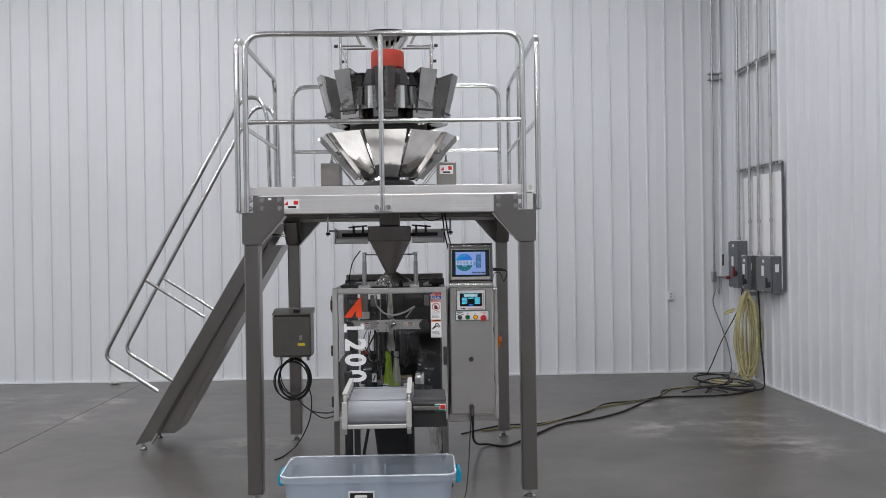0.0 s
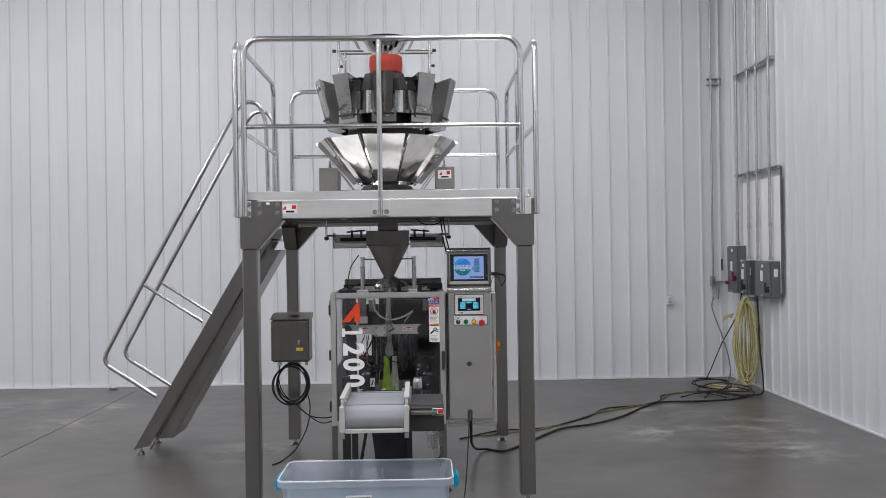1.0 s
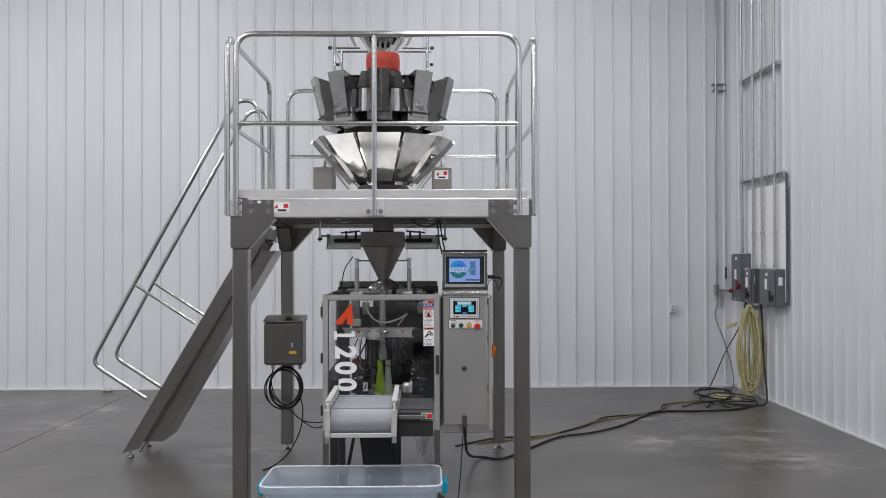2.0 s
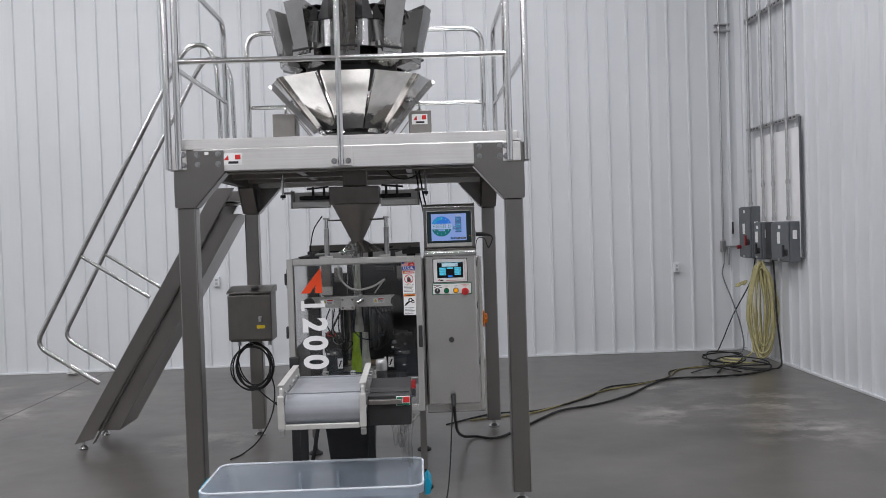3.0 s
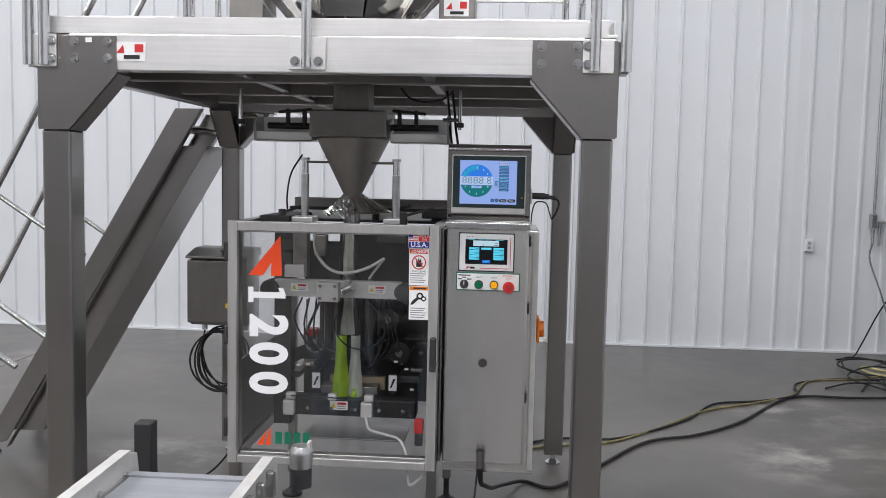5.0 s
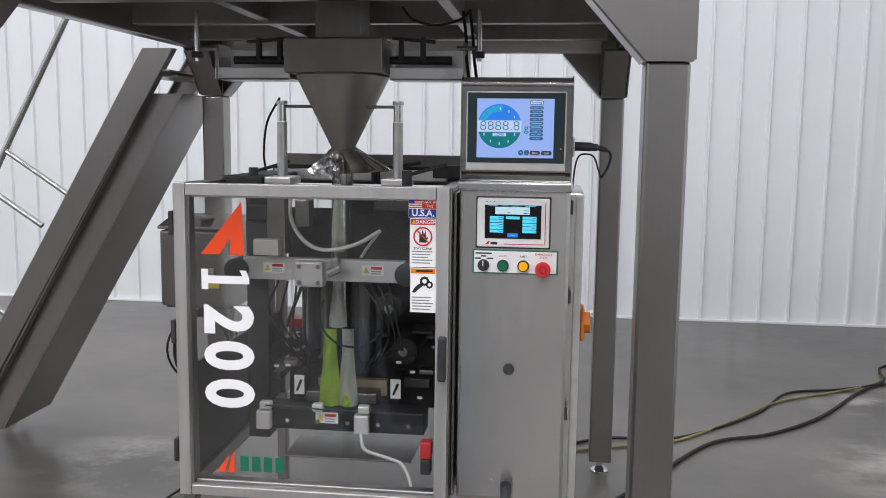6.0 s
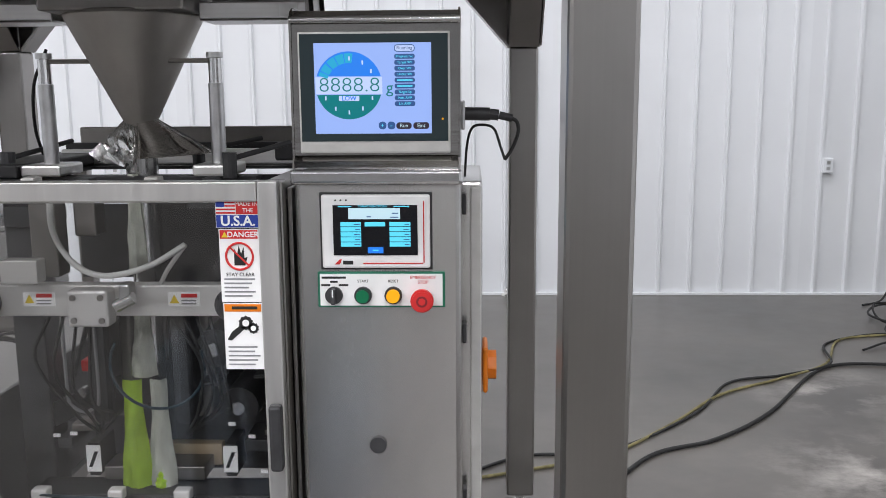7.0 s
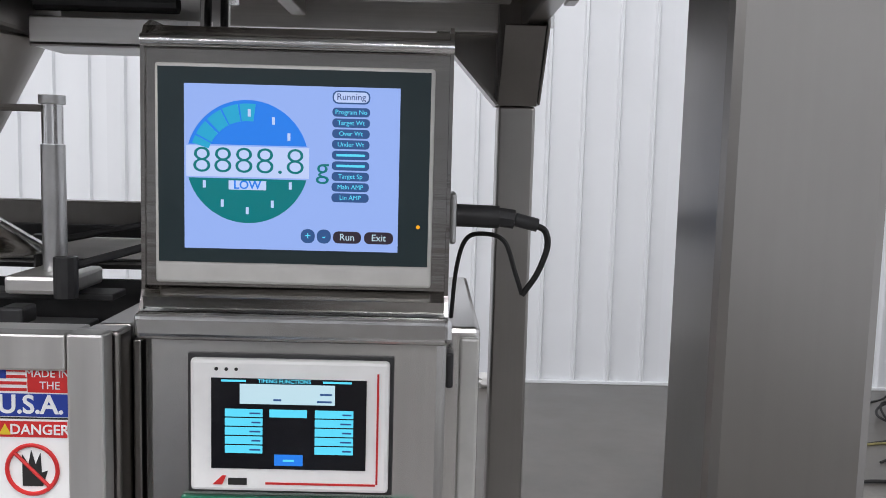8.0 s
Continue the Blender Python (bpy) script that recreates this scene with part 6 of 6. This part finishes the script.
# hose hung on the wall
hang = thing("hose_coil", "faded yellow air hose hung in long loops below the switches", "hose", (WX - 0.1, 10.3, 0.3))
part("hose_hook", box(WX - 0.16, WX - 0.004, 10.24, 10.34, 1.05, 1.09, 0.006), CAST, hang)
rng = random.Random(11)
for k in range(15):
    # each loop hangs askew to the wall, so that it stands open to the room
    a = math.radians(rng.uniform(25, 60))
    w = rng.uniform(0.09, 0.15) if k < 11 else rng.uniform(0.03, 0.07)
    low = rng.uniform(0.04, 0.24)
    top = 1.07 + rng.uniform(-0.04, 0.03)
    mx, my = WX - 0.14 - rng.uniform(0.0, 0.04), 10.22 + rng.uniform(-0.10, 0.10)

    def swing(side, z):
        return (min(mx - side * math.sin(a), WX - 0.012), my + side * math.cos(a), z)

    pts = [swing(-0.15 * w, top - 0.01), swing(-0.62 * w + rng.uniform(-0.01, 0.01), 0.92), swing(-w + rng.uniform(-0.02, 0.02), 0.62), swing(-0.8 * w, low + 0.16), swing(-0.2 * w, low), swing(0.45 * w, low + 0.03), swing(0.95 * w + rng.uniform(-0.02, 0.02), 0.45), swing(0.9 * w, 0.75), swing(0.4 * w, 0.99), swing(0.02 * w, top + 0.01), swing(-0.15 * w, top - 0.01)]
    part("hose_loop", tube(curve_through(pts, 6), 0.0098, 8), YELLOW_HOSE, hang, smooth=True)
part("hose_wrap", tube(curve_through([(WX - 0.27, 10.40, 0.86), (WX - 0.33, 10.46, 0.82), (WX - 0.30, 10.52, 0.84), (WX - 0.22, 10.45, 0.88), (WX - 0.27, 10.40, 0.84)], 6), 0.011, 8), YELLOW_HOSE, hang, smooth=True)
part("hose_tail", tube(curve_through([(WX - 0.22, 10.3, 0.20), (WX - 0.25, 10.25, 0.10), (WX - 0.35, 10.35, 0.014), (WX - 0.5, 10.5, 0.012), (WX - 0.55, 10.25, 0.012), (WX - 0.3, 10.1, 0.012), (WX - 0.14, 10.35, 0.03)], 8), 0.0098, 8), YELLOW_HOSE, hang, smooth=True)

# pipe and valve on the end wall
pipe = thing("air_pipe", "grey air pipe with a valve beside the corner", "pipe", (3.66, NORTH - 0.06, 1.1))
part("pipe_run", tube([(3.69, NORTH - 0.06, 1.05), (3.69, NORTH - 0.06, ROOF - 0.005)], 0.013, 12), CAST, pipe, smooth=True)
part("pipe_run", tube([(3.80, NORTH - 0.05, 1.45), (3.80, NORTH - 0.05, ROOF - 0.005)], 0.009, 10), WALL, pipe, smooth=True)
part("valve_body", box(3.655, 3.715, NORTH - 0.09, NORTH - 0.03, 1.19, 1.33, 0.01), CAST, pipe)
part("valve_tee", rod((3.65, NORTH - 0.06, 1.25), (3.86, NORTH - 0.06, 1.25), 0.015, 12), CAST, pipe, smooth=True)
part("valve_lever", box(3.79, 3.81, NORTH - 0.09, NORTH - 0.075, 1.40, 1.55, 0.004), BLACK, pipe, "black valve lever")
part("drip_leg", rod((3.75, NORTH - 0.06, 1.03), (3.75, NORTH - 0.06, 1.24), 0.014, 12), CAST, pipe, smooth=True)
for z in (3.84, 3.92):
    part("pipe_clamp", box(3.65, 3.83, NORTH - 0.07, NORTH - 0.002, z - 0.008, z + 0.008, 0.002), CAST, pipe)
part("pipe_hose", tube(curve_through([(3.69, NORTH - 0.06, 1.06), (3.66, NORTH - 0.10, 0.9), (3.72, 10.95, 0.6), (3.76, 10.8, 0.3), (3.70, 10.6, 0.08), (3.5, 10.5, 0.012)]), 0.008, 8), GREY_BOX, pipe, smooth=True)
tagged(part("drop_cable", tube(curve_through([(3.86, 10.58, 1.13), (3.84, 10.70, 0.85), (3.72, 10.95, 0.45), (3.60, 11.02, 0.12), (3.5, 10.95, 0.01), (3.3, 10.8, 0.01)]), 0.007, 8), RUBBER, smooth=True), "black cable falling from the switch to the floor", "cable")
tagged(part("drop_cable", tube(curve_through([(3.85, 10.05, 1.14), (3.845, 10.0, 0.9), (3.84, 9.95, 0.5), (3.84, 9.86, 0.12), (3.76, 9.72, 0.012), (3.55, 9.68, 0.010), (3.3, 9.9, 0.010)]), 0.010, 8), RUBBER, smooth=True), "black power cable falling down the wall to the floor", "cable")


def outlet(x, z):
    t = thing("wall_outlet", "small grey outlet box on the ribbed wall", "electrical outlet", (x, NORTH - 0.02, z), group="wall outlets")
    part("outlet_box", box(x - 0.036, x + 0.036, NORTH - 0.05, NORTH - 0.004, z - 0.058, z + 0.058, 0.006), WALL, t)
    part("outlet_plate", box(x - 0.03, x + 0.03, NORTH - 0.054, NORTH - 0.0505, z - 0.05, z + 0.05, 0.001), WALL, t)
    for o in (-0.022, 0.022):
        part("socket_face", box(x - 0.014, x + 0.014, NORTH - 0.0565, NORTH - 0.0545, z + o - 0.013, z + o + 0.013, 0.0005), CAST, t)


outlet(3.12, 1.02)
outlet(-2.40, 1.03)

# ---- cables over the floor ----


def floor_cable(pts, r, mat, label, n=8):
    tagged(part("floor_cable", tube(curve_through([(x, y, r + 0.001 + z) for x, y, z in pts], n), r, 8), mat, smooth=True), label, "cable", group="floor cables")


floor_cable([(0.21, 5.835, 0.50), (0.213, 5.88, 0.43), (0.225, 6.1, 0.34), (0.25, 6.5, 0.19), (0.31, 6.95, 0.05), (0.41, 7.15, 0), (0.56, 7.08, 0), (0.78, 7.38, 0), (1.16, 7.95, 0), (1.5, 8.15, 0), (1.86, 8.5, 0), (2.42, 9.25, 0), (2.9, 9.32, 0), (3.3, 9.4, 0), (3.62, 9.62, 0)], 0.0095, RUBBER, "thick black power cable lying across the concrete")
floor_cable([(0.40, 7.72, 0), (0.55, 7.78, 0), (0.75, 7.86, 0), (0.98, 7.96, 0), (1.35, 8.35, 0), (1.7, 8.78, 0), (2.1, 9.05, 0), (2.45, 9.30, 0.012), (2.75, 9.85, 0), (3.2, 10.0, 0), (3.5, 10.2, 0)], 0.0075, DULL_HOSE, "grimy yellow air hose lying across the concrete")
floor_cable([(0.2, 7.6, 0), (0.6, 7.95, 0), (1.0, 8.02, 0), (1.5, 8.5, 0), (1.8, 8.98, 0), (2.15, 9.12, 0), (2.46, 9.27, 0.02), (2.62, 9.75, 0), (3.0, 9.98, 0), (3.35, 10.0, 0), (3.6, 10.25, 0.02), (3.55, 10.55, 0.05), (3.3, 10.6, 0.06), (3.2, 10.25, 0.02), (3.45, 10.1, 0)], 0.007, RUBBER, "thin black cable snaking over the concrete to the corner")
floor_cable([(3.05, 9.55, 0), (3.25, 9.95, 0.03), (3.15, 10.35, 0.04), (3.4, 10.7, 0.03), (3.62, 10.5, 0.05), (3.5, 10.1, 0.04), (3.3, 9.75, 0.02), (3.55, 9.6, 0), (3.72, 9.85, 0.01), (3.6, 10.05, 0.03)], 0.008, RUBBER, "black cable heaped in loops at the corner")
floor_cable([(2.8, 9.62, 0), (3.05, 9.75, 0.02), (3.4, 9.7, 0.04), (3.68, 9.8, 0.03), (3.7, 10.1, 0.04), (3.45, 10.3, 0.05), (3.2, 10.15, 0.03), (3.1, 9.9, 0.02), (3.3, 9.55, 0)], 0.007, RUBBER, "black cable heaped in loops at the corner")
floor_cable([(0.20, 5.84, 0.50), (0.19, 5.82, 0.38), (0.17, 5.75, 0.15), (0.14, 5.6, 0.01), (0.08, 5.3, 0), (0.0, 5.0, 0), (-0.05, 4.75, 0)], 0.004, RUBBER, "thin black cable trailing from the cabinet")


# ---- scraps on the floor by the wall ----


def scrap(x, y, w, h_, seed, mat, name, label):
    bm = bmesh.new()
    bmesh.ops.create_icosphere(bm, subdivisions=3, radius=1.0)
    for v in bm.verts:
        k = 1 + 0.45 * noise.noise(v.co * 2.2 + Vector((seed, 0, 0)))
        v.co = (x + v.co.x * k * w / 2, y + v.co.y * k * w / 3.2, 0.004 + max(0.0, h_ * 0.45 + v.co.z * k * h_ / 2))
    tagged(part(name, bm, mat, smooth=True), label, "litter")


scrap(0.74, 11.02, 0.20, 0.10, 3.0, WHITE_CABLE, "plastic_bag", "small crumpled white plastic bag by the wall")
scrap(-4.08, 11.02, 0.14, 0.05, 7.0, WHITE_CABLE, "paper_scrap", "small crumpled pale scrap on the concrete by the wall")
